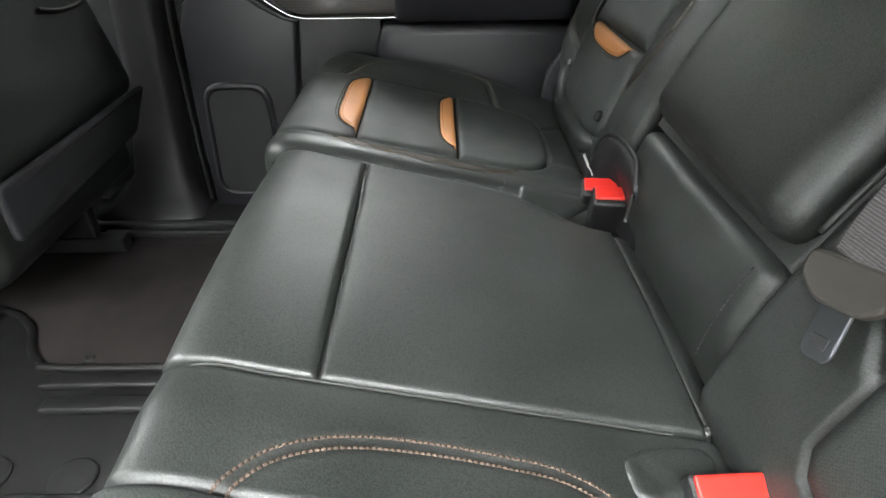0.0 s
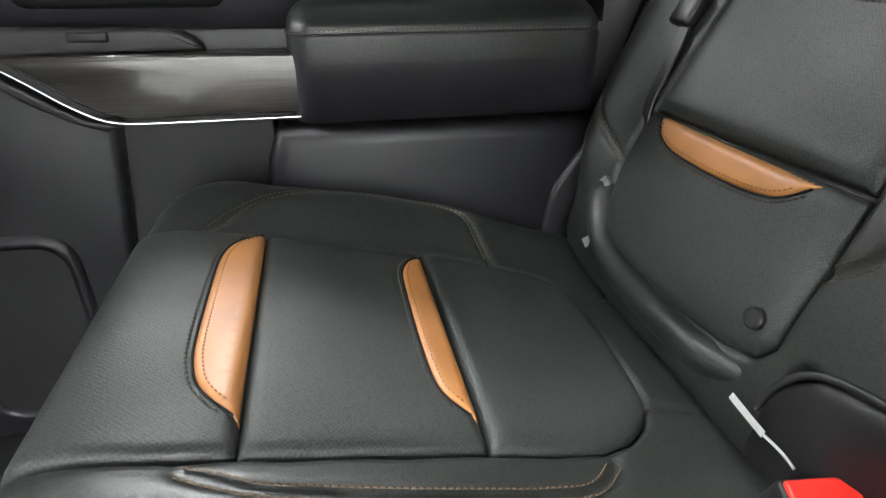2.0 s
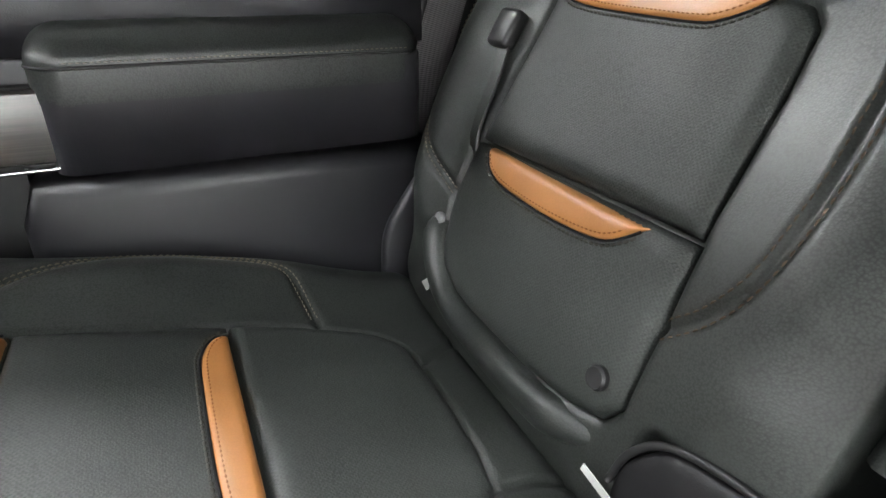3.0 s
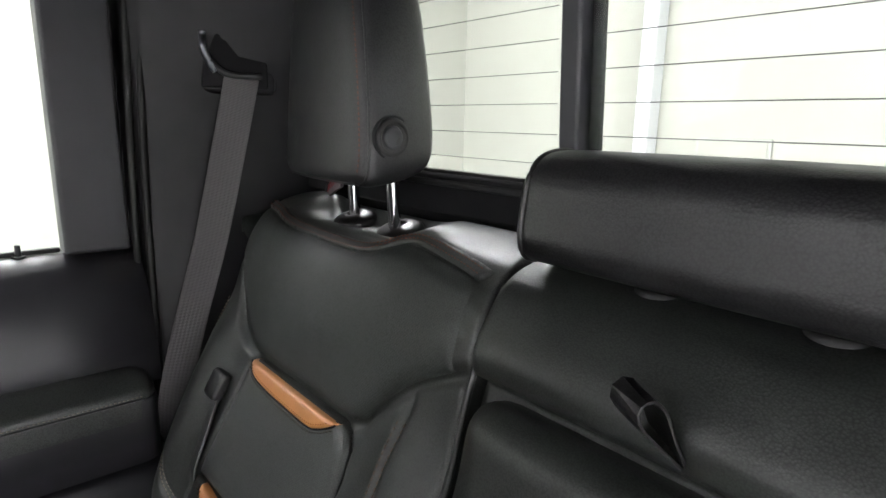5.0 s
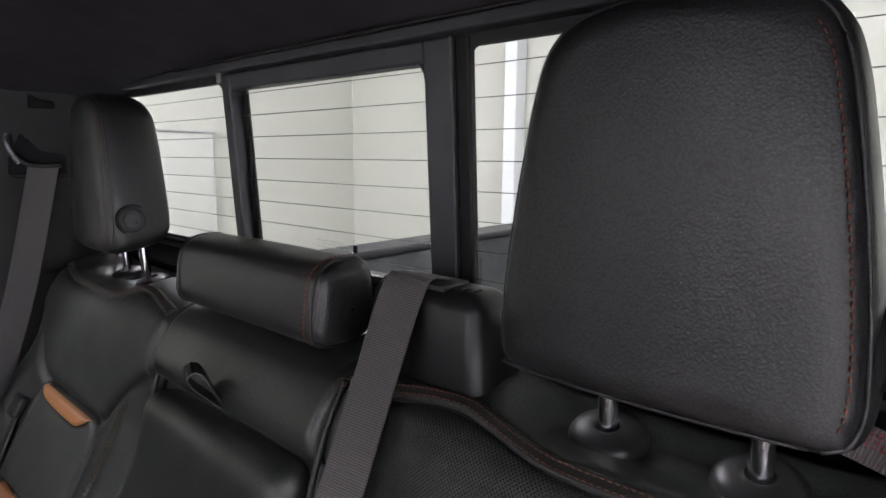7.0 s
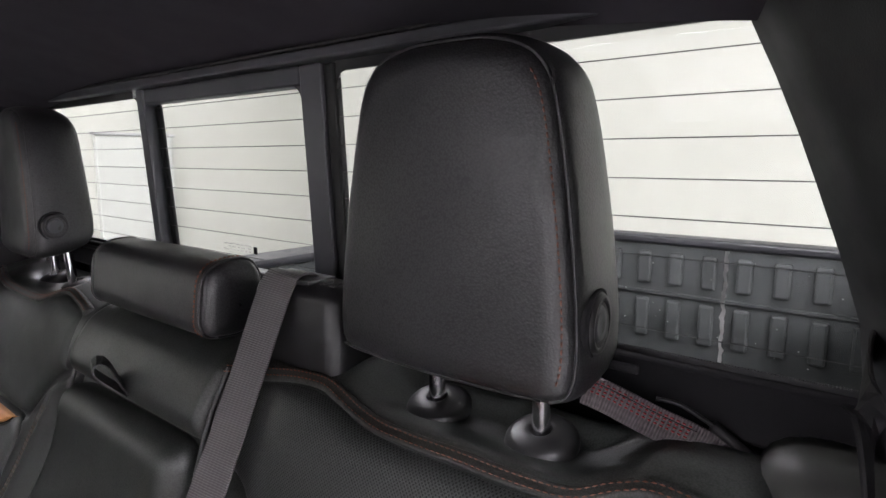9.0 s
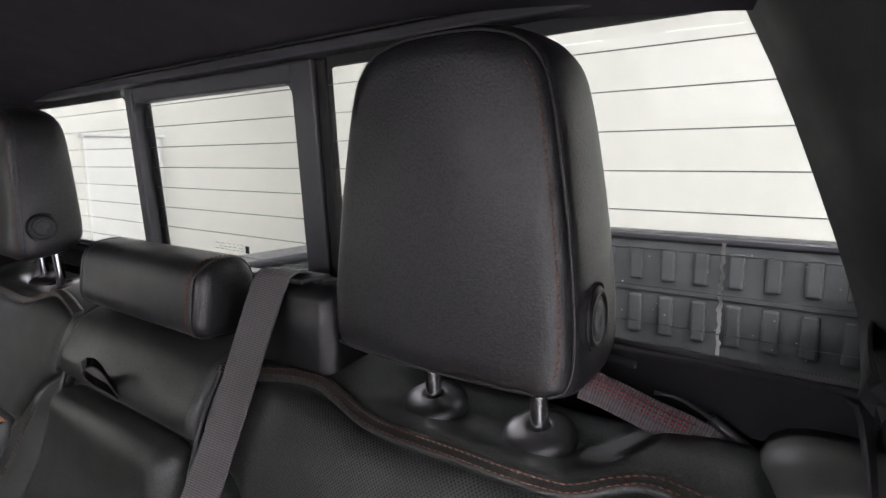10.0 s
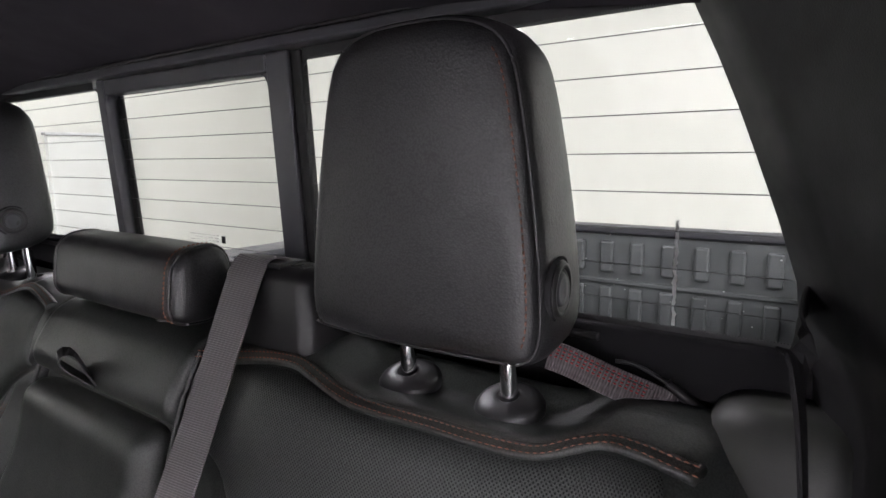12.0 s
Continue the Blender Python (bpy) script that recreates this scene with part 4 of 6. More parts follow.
# ---- front passenger seat, seen from behind ----
def front_seat():
    f = thing("front_seat", "dark leather front passenger seat seen from behind", "seat")
    bm = rbox(-0.50, -0.362, 0.16, 0.68, 0.350, 1.02, r=0.05, seg=6, taper=(0.8, 0.88))
    for v in bm.verts:
        v.co.x -= (v.co.z - 0.35) * 0.20
    part("backrest", bm, LEATHER, f, smooth=True)
    flap = rounded([(0.17, 0.283), (0.575, 0.298), (0.655, 0.372), (0.17, 0.372)], 0.012, 4)
    plate("lower_flap", [tuple(p) for p in flap], "x", -0.352, -0.012, GREYCLOTH, f, "plain grey cloth flap below the backrest", bevel=0.0055, smooth=True)
    part("cushion", rbox(-0.98, -0.42, 0.17, 0.67, 0.17, 0.345, r=0.05, seg=4), LEATHER, f, smooth=True)
    for yy, end in ((0.30, -0.60), (0.58, -0.46)):
        part("seat_rail", rbox(-0.98, end, yy - 0.02, yy + 0.02, 0.009, 0.045, r=0.006), PLASTIC_DARK, f)
        part("rail_bracket", rbox(end - 0.16, end - 0.06, yy - 0.015, yy + 0.015, 0.0455, 0.18, r=0.006), PLASTIC_DARK, f)
    tube("pocket_edge", [(-0.402, 0.48, 0.556), (-0.401, 0.52, 0.547), (-0.401, 0.57, 0.543), (-0.402, 0.62, 0.546), (-0.404, 0.655, 0.556)], 0.003, PIPING, f, "thin pale pocket edge")


front_seat()


# ---- rear bench: forms ----
def fold(Y):
    """The near seat mirrors the far one; both are drawn in the far seat's measure."""
    return np.where(Y > -0.014, Y, -0.028 - Y)


def cushion_warp(x, Y, z):
    k = np.clip((fold(Y) - 0.545) / 0.165, 0, 1) ** 2.2
    lip = 0.022 * np.clip((Y - 0.19) / 0.02, 0, 1) * np.clip((0.14 - x) / 0.09, 0, 1)
    return x + 0.062 * k * np.clip((0.42 - x) / 0.38, 0, 1) - lip, Y, z


def back_warp(x, Y, z):
    k = np.interp(z, [0.30, 0.43, 0.50, 0.60, 0.66, 0.76, 0.81, 0.846], [0.5, 0.63, 0.80, 1.0, 1.0, 0.82, 0.77, 0.68])
    f = fold(Y)
    out = np.maximum(f - 0.60, 0)
    return x + out ** 2 * 0.6, np.where(Y > -0.014, 1, -1) * 0 + np.where(Y > -0.014, Y - out * (1 - k), Y + out * (1 - k)), z


CUSH = Form([(0.095, 0.10), (0.070, 0.20), (0.046, 0.32), (0.040, 0.382), (0.050, 0.411), (0.080, 0.4165), (0.14, 0.4015), (0.30, 0.3625), (0.46, 0.323), (0.525, 0.306), (0.560, 0.27)], cushion_warp)
BACK = Form([(0.520, 0.235), (0.517, 0.29), (0.519, 0.345), (0.532, 0.41), (0.573, 0.509), (0.654, 0.653), (0.682, 0.749), (0.712, 0.822), (0.730, 0.844), (0.752, 0.856), (0.79, 0.864), (0.822, 0.863), (0.836, 0.848), (0.839, 0.81)], back_warp)


def cs(x):
    return CUSH.s_of(x, 0)


def bz(z):
    return BACK.s_of(z, 1, last=False)


CF = CUSH.s_of(0.22, 1, last=False)
ST = bz(0.84)


NEAR_SHIFT = 0.04


def own(side):
    return (lambda y: y) if side > 0 else (lambda y: -0.028 - y)


def own_back(side):
    return (lambda y: y) if side > 0 else (lambda y: -y)


def outline(pts, conv, side):
    m = own_back(side)
    return np.array([(conv(a), m(b)) for a, b in pts])


# ---- outer cushions ----
INSERT_REAR = [(0.301, 0.568), (0.345, 0.566), (0.381, 0.559), (0.420, 0.550), (0.442, 0.540), (0.456, 0.522), (0.462, 0.495), (0.463, 0.419), (0.459, 0.365), (0.453, 0.332), (0.437, 0.308), (0.415, 0.290), (0.382, 0.278), (0.340, 0.275), (0.301, 0.275)]
STRIP_1 = [(0.1408, 0.559), (0.128, 0.549), (0.117, 0.533), (0.111, 0.508), (0.109, 0.470), (0.109, 0.380), (0.112, 0.342), (0.120, 0.318), (0.1408, 0.293)]
STRIP_2 = [(0.2988, 0.549), (0.284, 0.540), (0.274, 0.520), (0.270, 0.492), (0.269, 0.400), (0.272, 0.345), (0.280, 0.322), (0.2988, 0.300)]


def cushion_height(side):
    m = own(side)
    body = [(CF - 0.05, 0.262), (cs(0.06), 0.262), (cs(0.10), 0.262), (cs(0.142), 0.266), (cs(0.30), 0.275)]
    body = np.array(body + [(cs(a), b) for a, b in reversed(INSERT_REAR)] + [(cs(0.30), 0.568), (cs(0.142), 0.565), (cs(0.06), 0.562), (CF - 0.05, 0.562)])
    body[:, 1] += 0.0 if side > 0 else NEAR_SHIFT
    ring = np.vstack([body, body[:1]])
    outer = smooth_path([(cs(0.097), 0.573), (cs(0.122), 0.634), (cs(0.179), 0.668), (cs(0.255), 0.667), (cs(0.348), 0.650), (cs(0.375), 0.609), (cs(0.385), 0.562)], 0.006)
    inner = smooth_path([(cs(0.118), 0.252), (cs(0.130), 0.245), (cs(0.153), 0.239), (cs(0.230), 0.235), (cs(0.337), 0.236), (cs(0.369), 0.246), (cs(0.386), 0.262), (cs(0.392), 0.275)], 0.006)
    if side < 0:
        inner = smooth_path([(cs(0.112), 0.335), (cs(0.123), 0.302), (cs(0.146), 0.274), (cs(0.191), 0.255), (cs(0.254), 0.250), (cs(0.321), 0.253), (cs(0.366), 0.259), (cs(0.399), 0.276), (cs(0.415), 0.292), (cs(0.425), 0.320)], 0.006)
    rear = np.array([(cs(0.463), 0.49), (cs(0.50), 0.515), (cs(0.53), 0.53)])
    rear2 = np.array([(cs(0.455), 0.333), (cs(0.49), 0.333), (cs(0.535), 0.315)])

    def h(S, Y):
        y = m(Y)
        top = step(S, CF, cs(0.10))
        d = dist_to(ring, S, y)
        H = top * (0.028 * gauss(y, 0.648, 0.048) * (0.45 + 0.55 * step(S, cs(0.09), cs(0.27))) * (1 - 0.6 * step(S, cs(0.33), cs(0.50))) + (0.008 if side > 0 else 0.003) * gauss(y, 0.236, 0.03))
        H = H - 0.010 * step(np.where(inside(body, S, y), d, -d), -0.005, 0.002)
        for line, deep in ((outer, 0.0055), (inner, 0.0032), (rear, 0.004), (rear2, 0.004)):
            H = H - deep * gauss(dist_to(line, S, y), 0, 0.0045)
        H = H - 0.02 * step(S, cs(0.50), cs(0.55))
        return H
    return h, outer, inner


def to_seam(o):
    """An accent strip dives into the seam at its straight edge."""
    a, b = sorted((tuple(o[0]), tuple(o[-1])), key=lambda p: p[1])

    def h(s, y):
        u = np.clip((np.interp(y, (a[1], b[1]), (a[0], b[0])) - s) / 0.008, 0, 1)
        return -0.0095 * (1 - np.sqrt(np.maximum(1 - (1 - u) ** 2, 0)))
    return h


def inset(curve, d):
    """An open curve moved inwards by d, and its outward normals."""
    t = np.gradient(curve, axis=0)
    t /= np.linalg.norm(t, axis=1)[:, None]
    out = np.stack([-t[:, 1], t[:, 0]], 1)
    mid = len(curve) // 2
    if out[mid] @ (curve.mean(0) - curve[mid]) > 0:
        out = -out
    fade = np.sin(np.linspace(0, math.pi, len(curve))) ** 0.5
    return curve - out * (d * fade)[:, None], out


def accent_strip(form, pts, parent):
    """A tan strip sewn into a seam, with a row of stitches on it and another along its curved edge."""
    curve = smooth_path(pts, 0.003)
    curve, out = inset(curve, 0.0018)
    a = panel("accent_strip", form, curve, ORANGE, parent, "tan orange leather accent strip", puff=0.0018, r=0.007, base=0.0058, sink=0.0006, grid=0.008, height=to_seam(pts))
    q = curve + out * 0.0010
    tube("edge_groove", form.at(q[:, 0], q[:, 1], 0.0050)[1:-2:2], 0.0011, FELT, a)
    q = (curve - out * 0.0042)[4:-5]
    seam_stitch("strip_stitching", form, q[::2], None, THREAD_TAN, a, h=0.0070, pitch=0.0046, length=0.0037, width=0.0008)
    q = (curve + out * 0.0046)[2:-3]
    seam_stitch("edge_stitching", form, q[::2], None, THREAD_OLIVE, a, h=0.0053, pitch=0.0054, length=0.0044, width=0.0014)
    return a


def side_cushion(parent, side):
    m = own(side)
    dy = 0.0 if side > 0 else NEAR_SHIFT
    h, outer, inner = cushion_height(side)
    ya, yb = sorted((m(0.197), m(0.716)))
    ra, rb = (0.022, 0.05) if side > 0 else (0.05, 0.004)
    sheet("cushion_cover", CUSH, 0.0, CUSH.length, ya, yb, h, LEATHER, parent, "black-green leather cushion cover", ds=0.004, dy=0.004, r0=ra, r1=rb)

    def o(pts):
        return np.array([(s, m(y + dy)) for s, y in pts])
    front = o([(CF - 0.05, 0.264), (cs(0.05), 0.264), (cs(0.10), 0.264), (cs(0.1412), 0.267), (cs(0.1412), 0.564), (cs(0.06), 0.560), (CF - 0.05, 0.560)])
    panel("front_insert", CUSH, front, PERF, parent, "perforated leather front insert")
    mid = o([(cs(0.1418), 0.267), (cs(0.2992), 0.277), (cs(0.2992), 0.566), (cs(0.1418), 0.564)])
    panel("middle_insert", CUSH, mid, PERF, parent, "perforated leather middle insert")
    panel("rear_insert", CUSH, o([(cs(a), b) for a, b in INSERT_REAR]), PERF, parent, "perforated leather rear insert")
    for st in (STRIP_1, STRIP_2):
        accent_strip(CUSH, o([(cs(a), b) for a, b in st]), parent)
    for off in (-0.0038, 0.0038):
        seam_stitch("bolster_stitching", CUSH, [(s, m(y)) for s, y in outer[::6]], h, THREAD_GREY, parent, offset=off, h=0.0012, pitch=0.006, length=0.004, width=0.0006)
    for off in (-0.0047, 0.0047):
        seam_stitch("bolster_stitching", CUSH, [(s, m(y)) for s, y in inner[::6]], h, THREAD_UMBER if side > 0 else THREAD, parent, offset=off, h=0.0012, pitch=0.0046, length=0.0042, width=0.0010 if side > 0 else 0.0017)
    # piping down the front corner next to the split
    line = np.array([(s, m(0.205)) for s in np.linspace(0.12, cs(0.052), 12)])
    p = CUSH.at(line[:, 0], line[:, 1], h(line[:, 0], line[:, 1]) - 0.006)
    tube("piping", p[::2], 0.0022, PIPING, parent, "pale grey piping")
    base = sorted((m(0.23), m(0.68)))
    part("seat_base", rbox(0.12, 0.56, base[0], base[1], 0.0, 0.24, r=0.01), PLASTIC_DARK, parent, "black seat base under the cushion")


def centre_cushion(parent):
    y0, y1 = -0.222, 0.192

    def h(S, Y):
        notch = step(S - cs(0.37), 0.0, 0.03) * step(Y - (0.188 - 0.9 * np.clip(S - cs(0.37), 0, 0.075)), -0.006, 0.006)
        return -0.006 - 0.02 * step(S, cs(0.50), cs(0.55)) - 0.10 * notch
    sheet("centre_core", CUSH, 0.0, CUSH.length, y0, y1, h, LEATHER, parent, "", r0=0.004, r1=0.014)

    def swell(s, y):
        return 0.006 * step(s, CF, cs(0.08)) * (1 - ((y + 0.015) / 0.21) ** 2)
    for name, a, b in (("centre_front_panel", 0.012, cs(0.1665)), ("centre_rear_panel", cs(0.1690), cs(0.507))):
        o = [(a, y0 - 0.0005), (b, y0 - 0.0005), (b, y1 - 0.002), (a, y1 - 0.002)]
        if b > cs(0.4):
            o[2:3] = [(b, 0.121), (cs(0.475), 0.125), (cs(0.445), 0.137), (cs(0.41), 0.163), (cs(0.375), 0.184), (cs(0.34), y1 - 0.002)]
        o = np.array(o)
        panel(name, CUSH, o, LEATHER, parent, "smooth black-green leather panel", puff=0.003, r=0.006, sink=0.0022, height=swell)
    a, b = cs(0.5085), cs(0.5085) + 0.05
    panel("centre_rear_band", CUSH, np.array([(a, y0 + 0.004), (b, y0 + 0.004), (b, y1 - 0.07), (a, y1 - 0.07)]), LEATHER, parent, puff=0.003, r=0.012)
    line = np.array([(cs(0.508), y) for y in np.linspace(y0 + 0.008, y1 - 0.065, 12)])
    tube("centre_piping", CUSH.at(line[:, 0], line[:, 1], 0.0035)[::2], 0.0014, PIPING, parent, "pale piping at the rear edge")
    line = np.array([(s, y1 - 0.010) for s in np.linspace(0.05, cs(0.052), 14)])
    tube("centre_piping", CUSH.at(line[:, 0], line[:, 1], -0.0045)[::2], 0.0022, PIPING, parent, "pale piping down the front")
    f0 = CUSH.s_of(0.392, 1, last=False)
    line = np.array([(f0, y) for y in np.linspace(y0 + 0.01, y1 - 0.012, 14)])
    tube("front_piping", CUSH.at(line[:, 0], line[:, 1], 0.0042)[::2], 0.0013, PIPING, parent, "pale piping along the front edge")
    line = np.array([(s, y0 - 0.0016) for s in np.linspace(0.05, cs(0.50), 30)])
    tube("split_welt", CUSH.at(line[:, 0], line[:, 1], -0.0020)[::2], 0.0014, PIPING, parent, "pale piping along the split")
    part("centre_base", rbox(0.12, 0.56, -0.20, 0.17, 0.0, 0.24, r=0.01), PLASTIC_DARK, parent, "black seat base under the cushion")


def corner_flap(parent, pts, base, drop):
    """A small loose leather flap at the rear inner corner of a cushion."""
    o = rounded([(cs(a), b) for a, b in pts], 0.012, 5)
    panel("corner_flap", CUSH, o, LEATHER, parent, "loose leather corner flap", puff=0.002, r=0.006, base=base, sink=0.003, height=drop)


cushion_far = thing("rear_side_seat", "black-green leather rear seat with tan accent strips", "seat")
side_cushion(cushion_far, 1)
corner_flap(cushion_far, [(0.388, 0.236), (0.49, 0.243), (0.50, 0.205), (0.43, 0.160), (0.388, 0.180)], 0.003, lambda s, y: -0.022 * (1 - step(y, 0.165, 0.205)))
cushion_near = thing("rear_bench_seat", "wide black-green leather bench seat with folded centre armrest", "seat")
side_cushion(cushion_near, -1)
corner_flap(cushion_near, [(0.412, -0.262), (0.440, -0.246), (0.491, -0.236), (0.506, -0.254), (0.480, -0.288), (0.418, -0.300)], 0.003, lambda s, y: 0.0012 * np.sin(s * 150) * np.sin(y * 140))
centre_cushion(cushion_near)


def smudge(parent, s, y, size, seed):
    """A pale dry smudge on a cushion's leather: a few small smears."""
    random.seed(seed)
    h = cushion_height(1)[0]
    verts, faces = [], []
    for k in range(7):
        cs_, cy = s + random.gauss(0, size * 0.35), y + random.gauss(0, size * 0.25)
        a, b, turn = random.uniform(0.12, 0.3) * size, random.uniform(0.06, 0.16) * size, random.uniform(0, 3)
        o = len(verts)
        for t in np.linspace(0, 2 * math.pi, 9, endpoint=False):
            u, v = a * math.cos(t), b * math.sin(t)
            p, q = cs_ + u * math.cos(turn) - v * math.sin(turn), cy + u * math.sin(turn) + v * math.cos(turn)
            q = max(q, 0.1985)
            drop = 0.022 * (1 - math.sqrt(max(1 - max(1 - (q - 0.197) / 0.022, 0) ** 2, 0)))
            verts.append(CUSH.at(p, q, float(h(np.array([p]), np.array([q]))[0]) - drop + 0.0007))
        faces.append(tuple(range(o, o + 9)))
    raw("smudge", verts, faces, CHALK, parent, "pale dry smudge on the leather")


smudge(cushion_far, 0.4618, 0.203, 0.020, 3)
smudge(cushion_far, 0.6446, 0.205, 0.012, 8)

# ---- outer backrests ----
G1 = [(0.775, 0.735), (0.761, 0.712), (0.715, 0.660), (0.680, 0.622), (0.664, 0.590), (0.661, 0.550), (0.662, 0.447), (0.660, 0.350), (0.665, 0.318), (0.685, 0.300), (0.724, 0.256), (0.750, 0.210), (0.764, 0.178)]
BACK_A = [(0.509, 0.584), (0.575, 0.583), (0.644, 0.582), (0.655, 0.574), (0.657, 0.560), (0.657, 0.350), (0.652, 0.330), (0.640, 0.318), (0.600, 0.313), (0.516, 0.307)]
BACK_B = [(0.506, 0.586), (0.452, 0.590), (0.400, 0.582), (0.378, 0.568), (0.364, 0.535), (0.361, 0.500), (0.362, 0.400), (0.370, 0.345), (0.380, 0.312), (0.398, 0.300), (0.460, 0.300), (0.513, 0.305)]
TAN_A = [(0.6555, 0.572), (0.646, 0.565), (0.638, 0.552), (0.634, 0.525), (0.632, 0.480), (0.632, 0.402), (0.636, 0.380), (0.645, 0.360), (0.6555, 0.345)]
TAN_B = [(0.5065, 0.560), (0.497, 0.552), (0.488, 0.541), (0.481, 0.515), (0.479, 0.470), (0.480, 0.425), (0.484, 0.385), (0.491, 0.364), (0.5095, 0.340)]
RIB_FAR = [(0.012, 0.735), (0.0085, 0.66), (0.001, 0.61), (-0.0057, 0.556), (-0.0094, 0.46), (-0.0085, 0.40), (-0.002, 0.372), (0.010, 0.354), (0.0195, 0.334), (0.0205, 0.307), (0.0069, 0.233), (-0.0035, 0.192)]
RIB_NEAR = [(-0.004, -0.177), (0.012, -0.247), (0.0195, -0.316), (0.013, -0.352), (0.001, -0.400), (-0.0015, -0.44), (-0.0005, -0.498), (-0.0005, -0.546), (0.003, -0.590), (0.012, -0.610), (0.022, -0.627), (0.0265, -0.648), (0.025, -0.677), (0.018, -0.72), (0.014, -0.745)]



def belt_bed(S, y):
    """The near backrest gives way a little under the middle belt."""
    return 0.015 * gauss(y, 0.236, 0.045) * step(S, bz(0.52), bz(0.62)) * (1 - step(S, ST - 0.02, ST + 0.03))


def back_height(side):
    m = own_back(side)
    rib = smooth_path([(ST + a, b) for a, b in (RIB_FAR if side > 0 else RIB_NEAR)], 0.006)
    g1 = smooth_path([(bz(a), b) for a, b in G1], 0.006)
    pa = np.array([(bz(a), b) for a, b in BACK_A])
    pb = np.array([(bz(a), b) for a, b in BACK_B])
    bol = smooth_path([(bz(0.452), 0.594), (bz(0.47), 0.650), (bz(0.500), 0.700), (bz(0.56), 0.745), (bz(0.63), 0.752), (bz(0.72), 0.738)], 0.006)
    inn = smooth_path([(bz(0.458), 0.300), (bz(0.478), 0.277), (bz(0.504), 0.259), (bz(0.56), 0.251), (bz(0.65), 0.256), (bz(0.718), 0.245)], 0.006)
    rings = [np.vstack([q, q[:1]]) for q in (pa, pb)]

    def h(S, Y):
        y = m(Y)
        mid = step(S, bz(0.36), bz(0.46)) * (1 - step(S, bz(0.64), bz(0.74)))
        H = mid * (0.024 * gauss(y, 0.68, 0.055) + (0.012 if side > 0 else -0.004) * gauss(y, 0.235, 0.045)) + 0.006 * gauss(S, bz(0.80), 0.05)
        H = H + 0.006 * gauss(S, bz(0.335), 0.03)
        for q, ring in zip((pa, pb), rings):
            d = dist_to(ring, S, y)
            H = H - 0.010 * step(np.where(inside(q, S, y), d, -d), -0.005, 0.002)
        H = H - 0.008 * gauss(dist_to(g1, S, y), 0, 0.007)
        for line, deep in ((bol, 0.006), (inn, 0.0055)):
            H = H - deep * gauss(dist_to(line, S, y), 0, 0.0045)
        H = H - 0.002 * gauss(dist_to(rib, S, Y), 0, 0.007)
        # a shallow hollow round the two headrest posts
        a = np.abs(Y)
        gate = step(a, 0.330, 0.410) * (1 - step(a, 0.562, 0.640)) * (1 - 0.8 * step(S, BACK.s_of(0.800, 0), BACK.s_of(0.832, 0)))
        H = H - 0.029 * step(S, BACK.s_of(0.712, 0), BACK.s_of(0.792, 0)) * gate
        if side < 0:
            H = H - belt_bed(S, y)
        if side > 0:
            H = H - 0.035 * (1 - step(y, 0.262, 0.282)) * (1 - step(S, bz(0.385), bz(0.412)))
        return H
    return h, rib, g1, bol, inn


